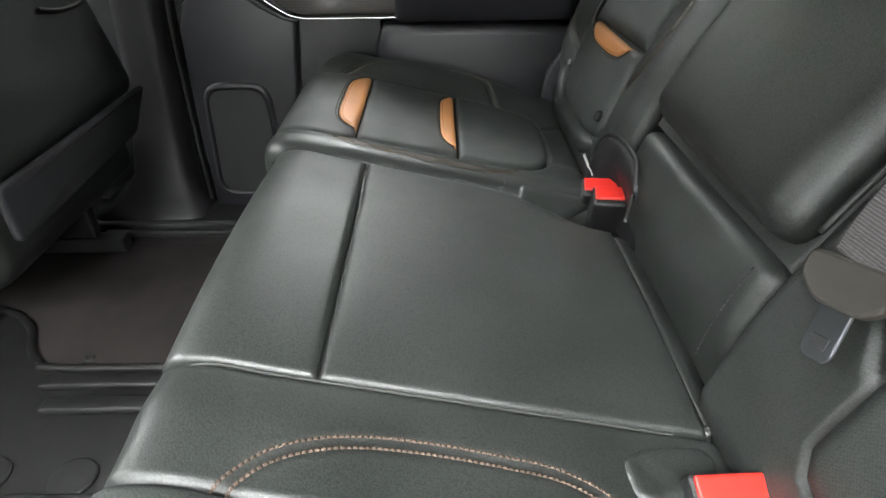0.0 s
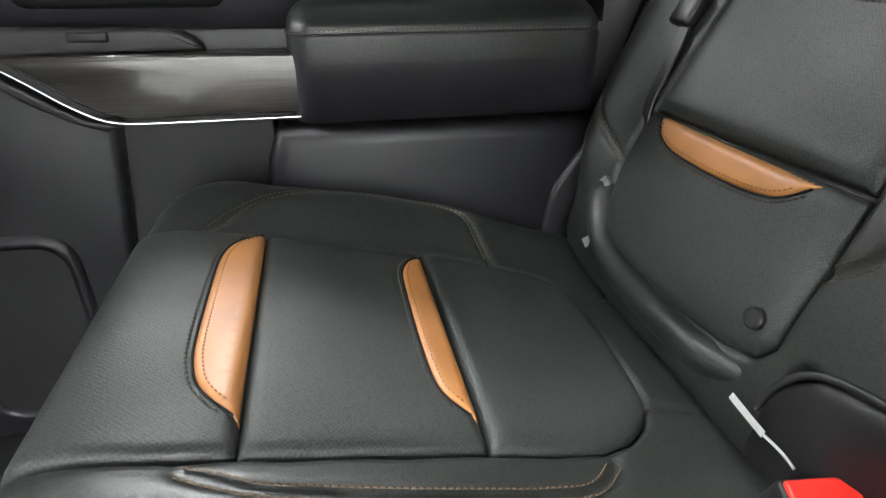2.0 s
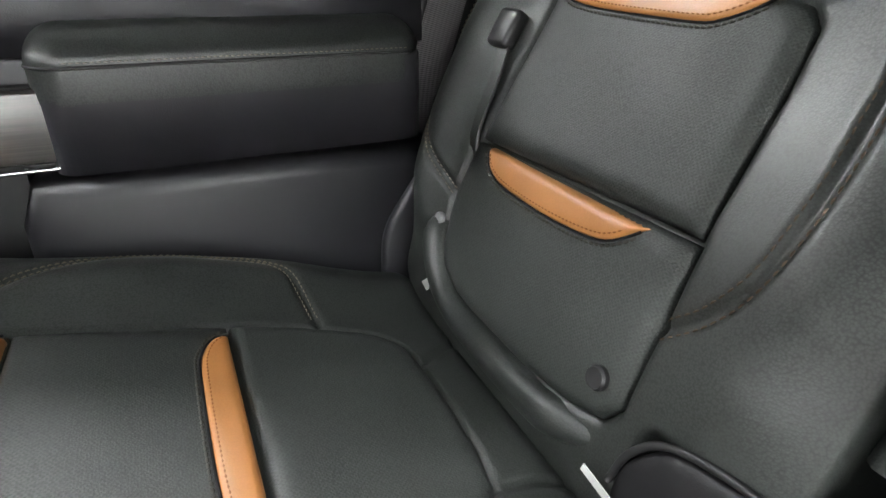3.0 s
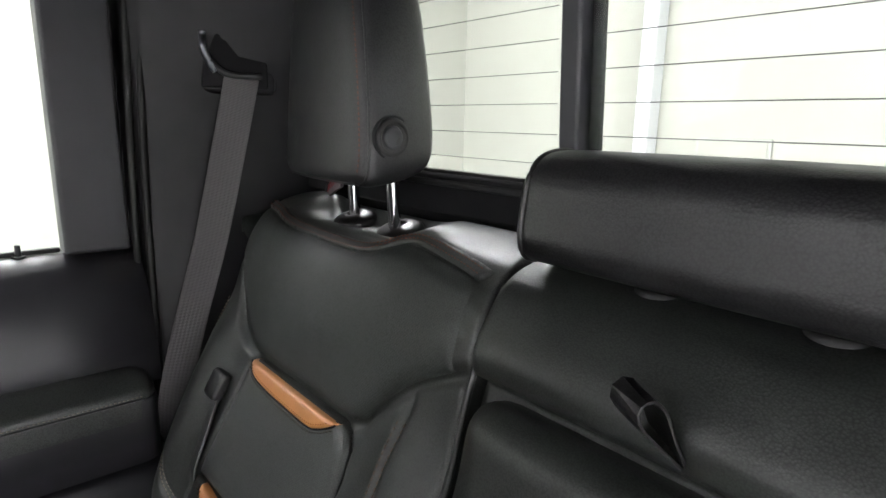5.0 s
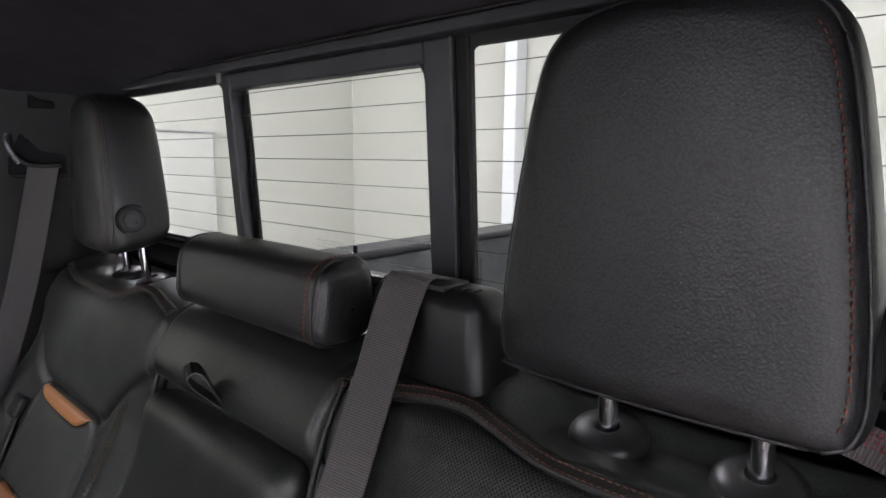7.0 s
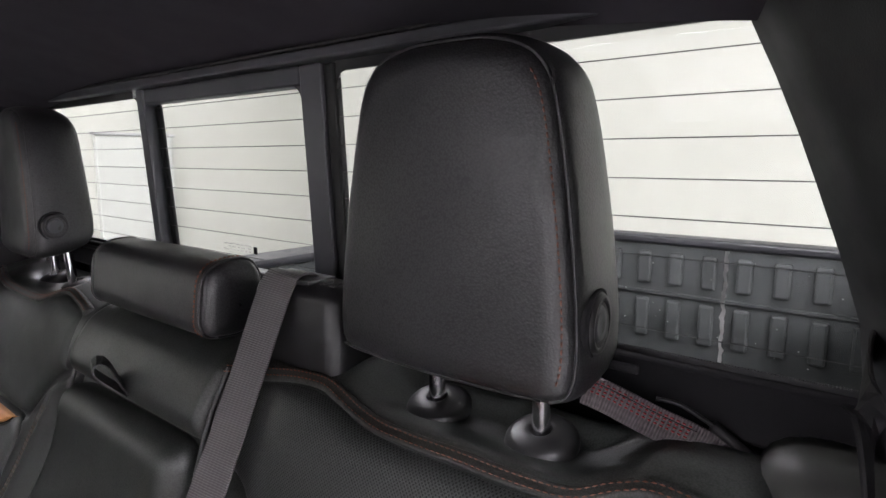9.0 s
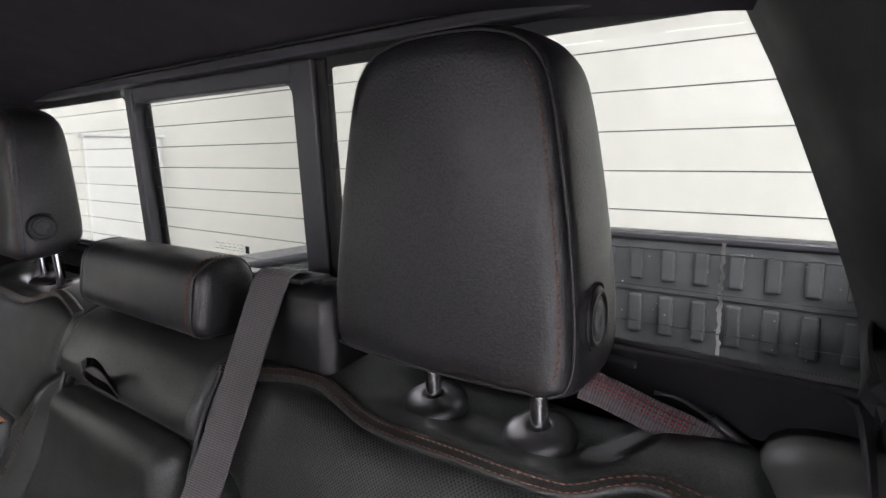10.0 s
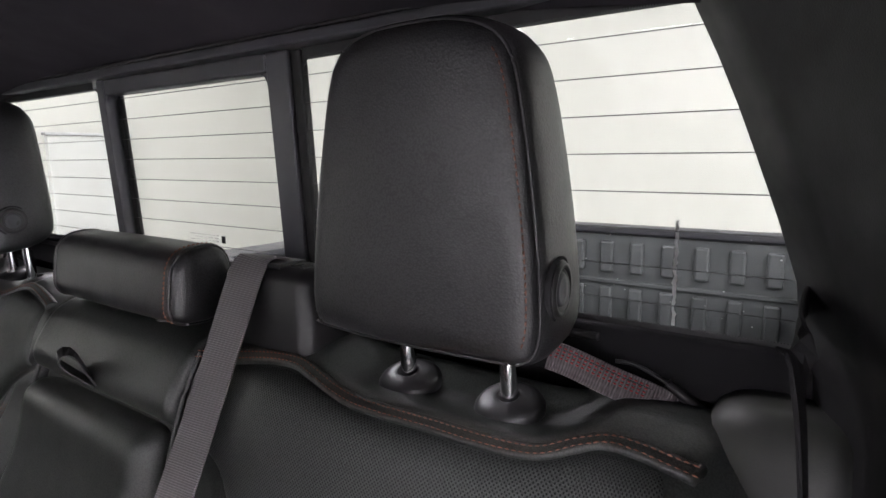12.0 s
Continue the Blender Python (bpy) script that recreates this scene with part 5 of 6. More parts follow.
def side_back(parent, side):
    m = own_back(side)
    h, rib, g1, bol, inn = back_height(side)
    ya, yb = sorted((m(0.1795), m(0.775)))
    ra, rb = (0.008, 0.06) if side > 0 else (0.06, 0.010)
    sheet("backrest_cover", BACK, 0.0, BACK.length, ya, yb, h, LEATHER, parent, "black-green leather backrest cover", ds=0.004, dy=0.004, r0=ra, r1=rb, wall=0.09)
    panel("upper_insert", BACK, outline(BACK_A, bz, side), PERF, parent, "perforated leather insert", r=0.018)
    panel("lower_insert", BACK, outline(BACK_B, bz, side), PERF, parent, "perforated leather insert", r=0.018)
    for st in (TAN_A, TAN_B):
        accent_strip(BACK, outline(st, bz, side), parent)
    # shoulder panel between the curved seam and the ribbon
    low = [(s, m(y)) for s, y in g1[::3] if 0.186 < y < 0.724]
    up = [(s - 0.0075, y) for s, y in rib[::3] if 0.190 < m(y) < 0.722]
    if side < 0:
        up = up[::-1]
    ring = np.array([(s + 0.005, y) for s, y in low] + up[::-1])
    panel("shoulder_panel", BACK, ring, PERF if side > 0 else PERF_BOLD, parent, "perforated leather shoulder panel", puff=0.0045, r=0.02, base=0.0, height=lambda s, y: 0.006 * gauss(s, bz(0.80), 0.05) - (belt_bed(s, m(y)) if side < 0 else 0.0))
    # ribbon with two rows of stitches
    t = np.gradient(rib, axis=0)
    t /= np.linalg.norm(t, axis=1)[:, None]
    nn = np.stack([-t[:, 1], t[:, 0]], 1)
    band = np.vstack([(rib + nn * 0.0080)[1:-1], (rib - nn * 0.0080)[1:-1][::-1]])[::2]
    b = panel("welt", BACK, band, LEATHER, parent, "sewn leather welt", puff=0.0022, r=0.0035, base=0.002, sink=0.002, grid=0.005, height=lambda s, y: h(s, y) + 0.001)
    for off in (-0.0033, 0.0033):
        seam_stitch("welt_stitching", BACK, rib[::5], h, THREAD_DARK, b, offset=off, h=0.0050, pitch=0.0056, length=0.0042, width=0.0007)
    for line, mat_, off in ((bol, THREAD_GREY, 0.0036), (bol, THREAD_GREY, -0.0036), (inn, THREAD_UMBER, 0.0058), (inn, THREAD_UMBER, -0.0058)):
        if side < 0 and line is inn:
            continue
        seam_stitch("bolster_stitching", BACK, [(s, m(y)) for s, y in line[::6]], h, mat_, parent, offset=off, h=0.0012, pitch=0.0066, length=0.0045, width=0.0008)
    bm = rbox(0.0, 0.06, *sorted((m(0.20), m(0.70))), 0.30, 0.80, r=0.01)
    for v in bm.verts:
        v.co.x += 0.60 + (v.co.z - 0.30) * 0.36
    part("back_shell", bm, PLASTIC_DARK, parent, "black hard shell behind the backrest")
    foot = sorted((m(0.22), m(0.68)))
    part("hinge_base", rbox(0.58, 0.66, *foot, 0.0, 0.33, r=0.01), PLASTIC_DARK, parent)
    # round push buttons low on the insert and a fastening tag
    for zz, yy, rr, mm, lab in ((0.409, 0.322, 0.0092, PLASTIC_DARK, "round embossed grey button"), (0.420, 0.596, 0.0075, BADGE, "small round pale fastening tag")):
        if side < 0:
            continue
        c = BACK.at(bz(zz), m(yy), 0.009 if yy < 0.5 else 0.006)
        bm = lathe([(rr, -0.004), (rr, 0.0), (rr * 0.85, 0.0022), (rr * 0.8, 0.0012), (0.0005, 0.0016)], (0, 0, 0), n=28)
        d = Vector(BACK.at(bz(zz), m(yy), 0.02)) - Vector(c)
        bmesh.ops.transform(bm, matrix=Matrix.Translation(c) @ d.to_track_quat("Z", "Y").to_matrix().to_4x4(), verts=bm.verts)
        part("button" if yy < 0.5 else "tag", bm, mm, parent, lab, smooth=False)
    # the rolled lower edge round the insert, and the hinge cover beside it
    if side > 0:
        roll = [(0.418, 0.603), (0.402, 0.596), (0.372, 0.574), (0.352, 0.540), (0.344, 0.490), (0.344, 0.400), (0.351, 0.345), (0.363, 0.306), (0.372, 0.288)]
        rp = [BACK.at(bz(a), b, (-0.016 if k == 0 else -0.034 if k == len(roll) - 1 else -0.006 if k == len(roll) - 2 else -0.001)) for k, (a, b) in enumerate(roll)]
        lr = tube("lower_roll", rp, 0.0175, LEATHER, parent, "rolled leather lower edge", n=18)
        fine = smooth_path(rp, 0.002)
        inward = np.array(BACK.at(bz(0.36), 0.3, -1.0)) - np.array(BACK.at(bz(0.36), 0.3, 0.0))
        for v in lr.data.vertices:
            c = fine[np.argmin(((fine - np.array(v.co)) ** 2).sum(1))]
            k = min(max((v.co.y - 0.284) / 0.075, 0.0), 1.0) ** 0.6
            v.co = Vector(c + (np.array(v.co) - c) * (0.12 + 0.88 * k) + inward * 0.010 * (1 - k))
        cover = rounded([(0.494, 0.20), (0.640, 0.20), (0.640, 0.46), (0.560, 0.455), (0.500, 0.372)], 0.03, 6)
        plate("hinge_cover", [tuple(p) for p in cover], "y", 0.688, 0.0115, SOFT, parent, "charcoal plastic hinge cover", bevel=0.007, smooth=True)
    # belt guide loop and the strap tucked along the insert
    c = Vector(BACK.at(bz(0.603), m(0.622), 0.010))
    nv = (Vector(BACK.at(bz(0.603), m(0.622), 0.03)) - c).normalized()
    tv = (Vector(BACK.at(bz(0.63), m(0.622), 0.010)) - c).normalized()
    bm = rbox(-0.018, 0.018, -0.020, 0.020, -0.008, 0.010, r=0.0055, seg=3)
    av = tv.cross(nv)
    rot = Matrix((av, tv, nv)).transposed().to_4x4()
    bmesh.ops.transform(bm, matrix=Matrix.Translation(c) @ rot, verts=bm.verts)
    part("belt_guide", bm, SATIN, parent, "black belt guide sleeve", smooth=True)
    g = tube("guide_strap", [BACK.at(bz(0.600), m(0.616), 0.010), BACK.at(bz(0.56), m(0.602), 0.009), BACK.at(bz(0.513), m(0.593), 0.006), BACK.at(bz(0.49), m(0.590), -0.004)], 0.01, LEATHER, parent, "narrow black strap", flat=(0.013, 0.004, (0, 1, 0.2)))
    # bezels of the headrest posts, lying on the slope of the hollow
    sp = BACK.s_of(0.789, 0)
    for py in (0.532, 0.425) if side > 0 else (-0.4265, -0.5370):
        def on(ds, dy):
            a, b = np.array([sp + ds]), np.array([py + dy])
            return Vector(BACK.at(a, b, h(a, b))[0])
        nv = (on(0.02, 0) - on(-0.02, 0)).cross(on(0, 0.02) - on(0, -0.02)).normalized()
        nv = ((nv if nv.z > 0 else -nv) + Vector((-0.16, 0, 0))).normalized()
        bm = lathe([(0.0305, -0.008), (0.0318, -0.001), (0.0318, 0.0015), (0.0308, 0.0048), (0.0285, 0.0078), (0.0245, 0.0102), (0.0190, 0.0119), (0.0140, 0.0127), (0.0108, 0.0130), (0.0096, 0.0124), (0.0090, 0.0098), (0.0005, 0.0092)], (0, 0, 0), n=44)
        bmesh.ops.transform(bm, matrix=Matrix.Translation(on(0, 0) + nv * 0.0035) @ nv.to_track_quat("Z", "Y").to_matrix().to_4x4(), verts=bm.verts)
        part("post_bezel", bm, SATIN, parent, "domed black post bezel", smooth=True)


def centre_back(parent):
    y0, y1 = -0.1765, 0.1785
    sa, sb = bz(0.764), ST + 0.03

    def h(S, Y):
        u = np.clip((S - sa) / (sb - sa), 0, 1)
        H = 0.021 * (1 - np.abs(2 * u - 1) ** 4) * (u > 0) * (u < 1) * (1 - 0.9 * u)
        return H - 0.014 * (S < sa)
    sheet("head_pad", BACK, bz(0.46), BACK.length, y0, y1, h, LEATHER, parent, "rounded leather upper pad", ds=0.004, r0=0.010, r1=0.008, wall=0.07)
    arm = rounded([(bz(0.474), -0.166), (bz(0.757), -0.164), (bz(0.757), 0.166), (bz(0.474), 0.162)], 0.035, 6)
    panel("centre_armrest", BACK, arm, LEATHER, parent, "folded leather centre armrest", puff=0.026, r=0.034, sink=0.008)
    low = rounded([(bz(0.26), -0.182), (bz(0.462), -0.182), (bz(0.458), 0.160), (bz(0.26), 0.150)], 0.02, 5)
    panel("lower_pad", BACK, low, LEATHER, parent, "leather pad below the armrest", puff=0.006, r=0.018, sink=0.01, height=lambda s, y: -0.026 * (1 - step(s, bz(0.28), bz(0.44))))
    for y in (y0, y1):
        line = np.array([(s, y) for s in np.linspace(bz(0.50), ST + 0.02, 20)])
        tube("edge_welt", BACK.at(line[:, 0], line[:, 1], -0.001)[::2], 0.0032, LEATHER, parent)
    q = [(s, y0 + 0.02) for s in np.linspace(bz(0.35), bz(0.455), 6)]
    seam_stitch("pad_stitching", BACK, q, None, FELT, parent, h=0.0070, pitch=0.006, length=0.004, width=0.0006)
    bm = rbox(0.0, 0.06, -0.16, 0.16, 0.30, 0.80, r=0.01)
    for v in bm.verts:
        v.co.x += 0.60 + (v.co.z - 0.30) * 0.36
    part("back_shell", bm, PLASTIC_DARK, parent)
    # pull strap of the armrest
    foot, tip = np.array([0.683, -0.001, 0.780]), np.array([0.655, 0.012, 0.823])
    a, w = tip - foot, np.array([-0.30, -0.93, -0.20])
    b = np.cross(w, a)
    b /= np.linalg.norm(b)
    loop = [foot + a * k + b * v for k, v in ((-0.1, 0.001), (0.3, 0.005), (0.7, 0.0085), (0.92, 0.007), (1.0, 0.0), (0.92, -0.007), (0.7, -0.0085), (0.3, -0.004), (-0.1, -0.001))]
    tube("pull_strap", loop, 0.01, LEATHER_BLACK, parent, "black leather pull loop", flat=(0.025, 0.0020, tuple(w)))
    for y in (0.055, -0.060):
        part("post_bezel", lathe([(0.019, -0.01), (0.019, 0.003), (0.015, 0.006), (0.0005, 0.007)], (0.760, y, 0.854), n=28), PLASTIC_DARK, parent, smooth=True)


side_back(cushion_far, 1)
side_back(cushion_near, -1)
centre_back(cushion_near)


# ---- headrests ----
class Pad:
    """The front of a headrest: a leaning plane on which panels are laid; s is the height."""

    def __init__(self, x0, z0, lean, cy):
        self.x0, self.z0, self.lean, self.cy = x0, z0, lean, cy

    def at(self, S, Y, H):
        S, Y, H = np.broadcast_arrays(np.asarray(S, float), np.asarray(Y, float), np.asarray(H, float))
        x = self.x0 + self.lean * S + 0.7 * Y ** 2 - H
        return np.stack([x, Y + self.cy, self.z0 + S], -1)


HEAD = [(0.0, 0.098), (0.003, 0.106), (0.010, 0.112), (0.03, 0.115), (0.07, 0.1127), (0.12, 0.1068), (0.17, 0.0990), (0.205, 0.0922), (0.226, 0.0852), (0.240, 0.0735), (0.248, 0.0575), (0.253, 0.0335), (0.254, 0.0)]


def headrest(cy, post_y):
    e = thing("headrest", "black leather headrest with reddish stitching on chrome posts", "headrest", group="outer rear headrests")
    x0, z0 = 0.720, 0.905
    form = Pad(x0, z0, 0.045, cy)
    ring = np.array([(s, -y) for s, y in HEAD] + [(s, y) for s, y in reversed(HEAD[:-1])])
    panel("front_panel", form, ring, LEATHER_BLACK, e, "grained leather front panel", puff=0.0085, r=0.020, sink=0.002, grid=0.01)
    # the gusset: rings from the front seam to the back
    o = smooth_path(np.vstack([ring, ring[:1]]), 0.006)[:-1]
    c = np.array([0.125, 0.0])
    verts, faces, n = [], [], len(o)
    spec = [(0.000, 0.99), (0.002, 1.012), (0.008, 1.030), (0.018, 1.040), (0.034, 1.042), (0.052, 1.035), (0.066, 1.015), (0.078, 0.975), (0.086, 0.91), (0.090, 0.80), (0.091, 0.45), (0.091, 0.05)]
    for dx, k in spec:
        for s, y in o:
            ss, yy = c[0] + (s - c[0]) * k, y * k
            depth = dx * 1.06 * (1.0 - 0.14 * max(s - 0.05, 0) / 0.2)
            p = form.at(s, y, 0.0) if k > 0.9 else form.at(ss, yy, 0.0)
            rise = 0.16 * dx * max(1 - s / 0.03, 0)
            verts.append((p[0] + depth, cy + yy, z0 + ss + rise))
    for r in range(len(spec) - 1):
        for k in range(n):
            faces.append((r * n + k, r * n + (k + 1) % n, (r + 1) * n + (k + 1) % n, (r + 1) * n + k))
    faces.append(tuple((len(spec) - 1) * n + k for k in range(n)))
    raw("gusset", verts, faces, LEATHER_BLACK, e, "leather side and back")
    # piping and stitches beside the seam
    rim = np.vstack([o, o[:1]])
    tube("piping", form.at(rim[:, 0], rim[:, 1], -0.0008)[::2], 0.0015, LEATHER_BLACK, e)
    q = np.array([(c[0] + (s - c[0]) * 0.955, y * 0.935) for s, y in o])
    k = int(np.argmin(q[:, 0] + np.abs(q[:, 1]) * 0.1))
    q = np.roll(q, -k, axis=0)
    q = q[(q[:, 0] > 0.012) & (q[:, 0] < 0.230) & (q[:, 1] < 0.0)]
    P = form.at(q[:, 0], q[:, 1], 0.0064)
    N = np.repeat([[-1.0, 0, 0.1]], len(P), 0)
    stitches("front_stitching", P, N, THREAD_RED, e, pitch=0.0056, length=0.0039, width=0.0009)
    # round release button on the side
    y = cy - 0.1172
    groove = part("button_groove", lathe([(0.0252, 0.010), (0.0252, -0.0008), (0.0232, -0.0012), (0.0224, 0.004)], (0.760, y, 0.958), axis="Y", n=44), FELT, e, "dark groove round the button", smooth=True)
    rim_ring = part("button_ring", lathe([(0.0222, 0.012), (0.0222, 0.0), (0.0205, -0.0036), (0.0170, -0.0032), (0.0155, 0.004), (0.0005, 0.004)], (0.760, y, 0.958), axis="Y", n=44), SATIN, e, "ring of the release button", smooth=True)
    push = part("release_button", lathe([(0.0135, 0.010), (0.0135, -0.001), (0.0115, -0.0032), (0.008, -0.0022), (0.0005, -0.0018)], (0.760, y, 0.958), axis="Y", n=36), FRAMEGREY, e, "round black release button", smooth=True)
    hub = Matrix.Translation((0.760, y, 0.958))
    for ob in (groove, rim_ring, push):
        ob.data.transform(hub @ Matrix.Rotation(0.10, 4, "Z") @ hub.inverted())
    for py in post_y:
        bm = cyl(bmesh.new(), (0.7905, py, 0.836), (0.785, py, 0.925), 0.0080, n=24, cap=False)
        part("post", bm, CHROME, e, "polished chrome post", smooth=True)
    return e


THREAD_SCARLET = plain("thread_scarlet", (0.20, 0.016, 0.018), 0.75)
THREAD_RED = plain("thread_rust", (0.120, 0.048, 0.032), 0.75, spec=0.3)
far_rest = headrest(0.488, (0.523, 0.416))
pivot = Matrix.Translation((0.765, 0.488, 0))
far_rest.matrix_basis = Matrix.Translation((-0.004, 0.007, 0)) @ pivot @ Matrix.Rotation(-0.087, 4, "Z") @ pivot.inverted()
headrest(-0.477, (-0.4265, -0.5370))


def middle_headrest():
    e = thing("centre_headrest", "low black leather roll headrest in the middle", "headrest")
    y0, y1 = -0.136, 0.154
    prof = rounded([(0.709, 0.866), (0.720, 0.953), (0.792, 0.958), (0.802, 0.876), (0.765, 0.861)], 0.030, 8)
    c = prof.mean(0)
    o = smooth_path(np.vstack([prof, prof[:1]]), 0.004)[:-1]
    n = len(o)

    def skin(name, rows, label):
        verts, faces = [], []
        for y, k in rows:
            for p in o:
                q = c + (p - c) * k
                verts.append((q[0], y, q[1]))
        for r in range(len(rows) - 1):
            for i in range(n):
                faces.append((r * n + i, r * n + (i + 1) % n, (r + 1) * n + (i + 1) % n, (r + 1) * n + i))
        return raw(name, verts, faces, LEATHER_BLACK, e, label)
    rows = [(y0 + 0.0005, 0.965)] + [(y0 + (y1 - y0) * u, 0.985 + 0.03 * math.sin(math.pi * u) ** 0.5) for u in np.linspace(0.008, 0.992, 26)] + [(y1 - 0.0005, 0.965)]
    skin("roll", rows, "smooth leather roll")
    for y, s in ((y0, -1), (y1, 1)):
        cap = skin("end_cap", [(y + s * d, k) for d, k in ((-0.006, 0.955), (0.0, 0.972), (0.005, 0.94), (0.010, 0.85), (0.0135, 0.65), (0.0145, 0.35), (0.015, 0.03))], "padded leather end panel")
        row = np.array([(c[0] + (p[0] - c[0]) * 1.004, y - s * 0.008, c[1] + (p[1] - c[1]) * 1.004) for p in o])
        out = row - np.array([c[0], y, c[1]])
        out[:, 1] = 0
        out /= np.linalg.norm(out, axis=1)[:, None]
        rim = np.array([(c[0] + (p[0] - c[0]) * 0.978, y + s * 0.001, c[1] + (p[1] - c[1]) * 0.978) for p in np.vstack([o, o[:1]])])
        tube("end_piping", rim[::3], 0.0024, LEATHER_BLACK, cap)
        if s > 0:
            continue
        stitches("end_stitching", row, out, THREAD_DARK, cap, pitch=0.0058, length=0.0044, width=0.0011)
    for y in (0.055, -0.060):
        part("post", cyl(bmesh.new(), (0.755, y, 0.855), (0.757, y, 0.885), 0.011, n=20), PLASTIC_DARK, e, "short black post")


middle_headrest()


# ---- belts, buckles and straps ----
def centre_belt():
    t = thing("belt_retractor_housing", "black plastic belt housing on top of the backrest", "belt housing")
    bm = rbox(0.744, 0.828, -0.332, -0.166, 0.838, 0.943, r=0.018, seg=5, taper=(0.66, 0.84))
    part("housing", bm, HOUSING, t, smooth=True)
    part("slot_bezel", rbox(0.760, 0.800, -0.276, -0.196, 0.9395, 0.9455, r=0.0025), PLASTIC, t, "narrow belt slot bezel")
    for y in (-0.286, -0.300):
        part("clip", rbox(0.770, 0.784, y - 0.004, y + 0.004, 0.940, 0.9445, r=0.0015), PLASTIC, t)
    b = thing("seat_belt", "dark grey woven seat belt with steel tongue", "seat belt")
    across = [(0.15, -1.0, 0.0), (0.1, -1.0, 0.0), (0.0, -1.0, -0.15), (0.0, -1.0, -0.25), (0.0, -1.0, -0.2), (0.0, -1.0, -0.1)]
    tube("webbing", [(0.790, -0.234, 0.9425), (0.772, -0.233, 0.9495), (0.754, -0.231, 0.938), (0.719, -0.229, 0.86), (0.684, -0.232, 0.79), (0.614, -0.240, 0.66), (0.562, -0.246, 0.55), (0.551, -0.248, 0.517)], 0.01, WEB, b, "grey woven webbing", flat=(0.050, 0.0022, across))
    # grip and tongue: u runs along the tongue, v across it
    u = Vector((-0.012, -0.011, -0.031)).normalized()
    v = Vector((0.0, -0.067, -0.004)).normalized()
    v = (v - u * v.dot(u)).normalized()
    w = u.cross(v)
    mt = Matrix.Translation((0.549, -0.249, 0.503)) @ Matrix((v, w, u)).transposed().to_4x4()

    def piece(name, outline, thick, material, parent, label="", bevel=0.002, lift=0.0):
        bm = bmesh.new()
        f = bm.faces.new([bm.verts.new((a, lift - thick / 2, c)) for a, c in outline])
        g = bmesh.ops.extrude_face_region(bm, geom=[f])
        bmesh.ops.translate(bm, vec=Vector((0, thick, 0)), verts=[q for q in g["geom"] if isinstance(q, bmesh.types.BMVert)])
        bmesh.ops.bevel(bm, geom=list(bm.edges), offset=bevel, segments=2, profile=0.5, affect="EDGES")
        bmesh.ops.transform(bm, matrix=mt, verts=bm.verts)
        return part(name, bm, material, parent, label)
    grip = rounded([(-0.040, -0.016), (0.040, -0.016), (0.040, 0.004), (0.020, 0.020), (-0.020, 0.020), (-0.040, 0.004)], 0.008, 4)
    tongue = piece("tongue_grip", grip, 0.012, TAUPE, b, "taupe grey plastic tongue grip", 0.003)
    steel = rounded([(-0.0135, 0.016), (0.0135, 0.016), (0.0135, 0.052), (0.009, 0.058), (-0.009, 0.058), (-0.0135, 0.052)], 0.004, 3)
    piece("tongue", steel, 0.003, DULLSTEEL, tongue, "dull steel tongue", 0.001)
    piece("tongue_slot", [(-0.007, 0.040), (0.007, 0.040), (0.007, 0.049), (-0.007, 0.049)], 0.0042, PLASTIC_DARK, tongue, "", 0.0004)


centre_belt()


def buckle(x, y, z, turn, tilt=0.0):
    e = thing("belt_buckle", "black seat belt buckle with red push button", "buckle", group="rear belt buckles")
    m = Matrix.Translation((x, y, z)) @ Euler((tilt, -0.35, turn)).to_matrix().to_4x4()
    bm = rbox(-0.018, 0.018, -0.033, 0.033, -0.085, 0.0, r=0.005)
    bmesh.ops.transform(bm, matrix=m, verts=bm.verts)
    part("body", bm, PLASTIC_DARK, e)
    bm = rbox(-0.0090, 0.0155, -0.0300, 0.0300, -0.012, 0.0035, r=0.003)
    bmesh.ops.transform(bm, matrix=m, verts=bm.verts)
    part("push_button", bm, RED, e, "bright red push button")
    bm = rbox(-0.0155, -0.0105, -0.022, 0.022, -0.004, 0.0015, r=0.0008)
    bmesh.ops.transform(bm, matrix=m, verts=bm.verts)
    part("tongue_slot", bm, RUBBER, e)
    bm = rbox(-0.006, 0.006, -0.020, 0.020, -0.20, -0.0852, r=0.003)
    bmesh.ops.transform(bm, matrix=m, verts=bm.verts)
    part("stalk", bm, WEB_DARK, e)


buckle(0.516, 0.206, 0.345, 1.45)
buckle(0.524, 0.170, 0.349, 1.45)
buckle(0.492, -0.300, 0.343, 1.6)


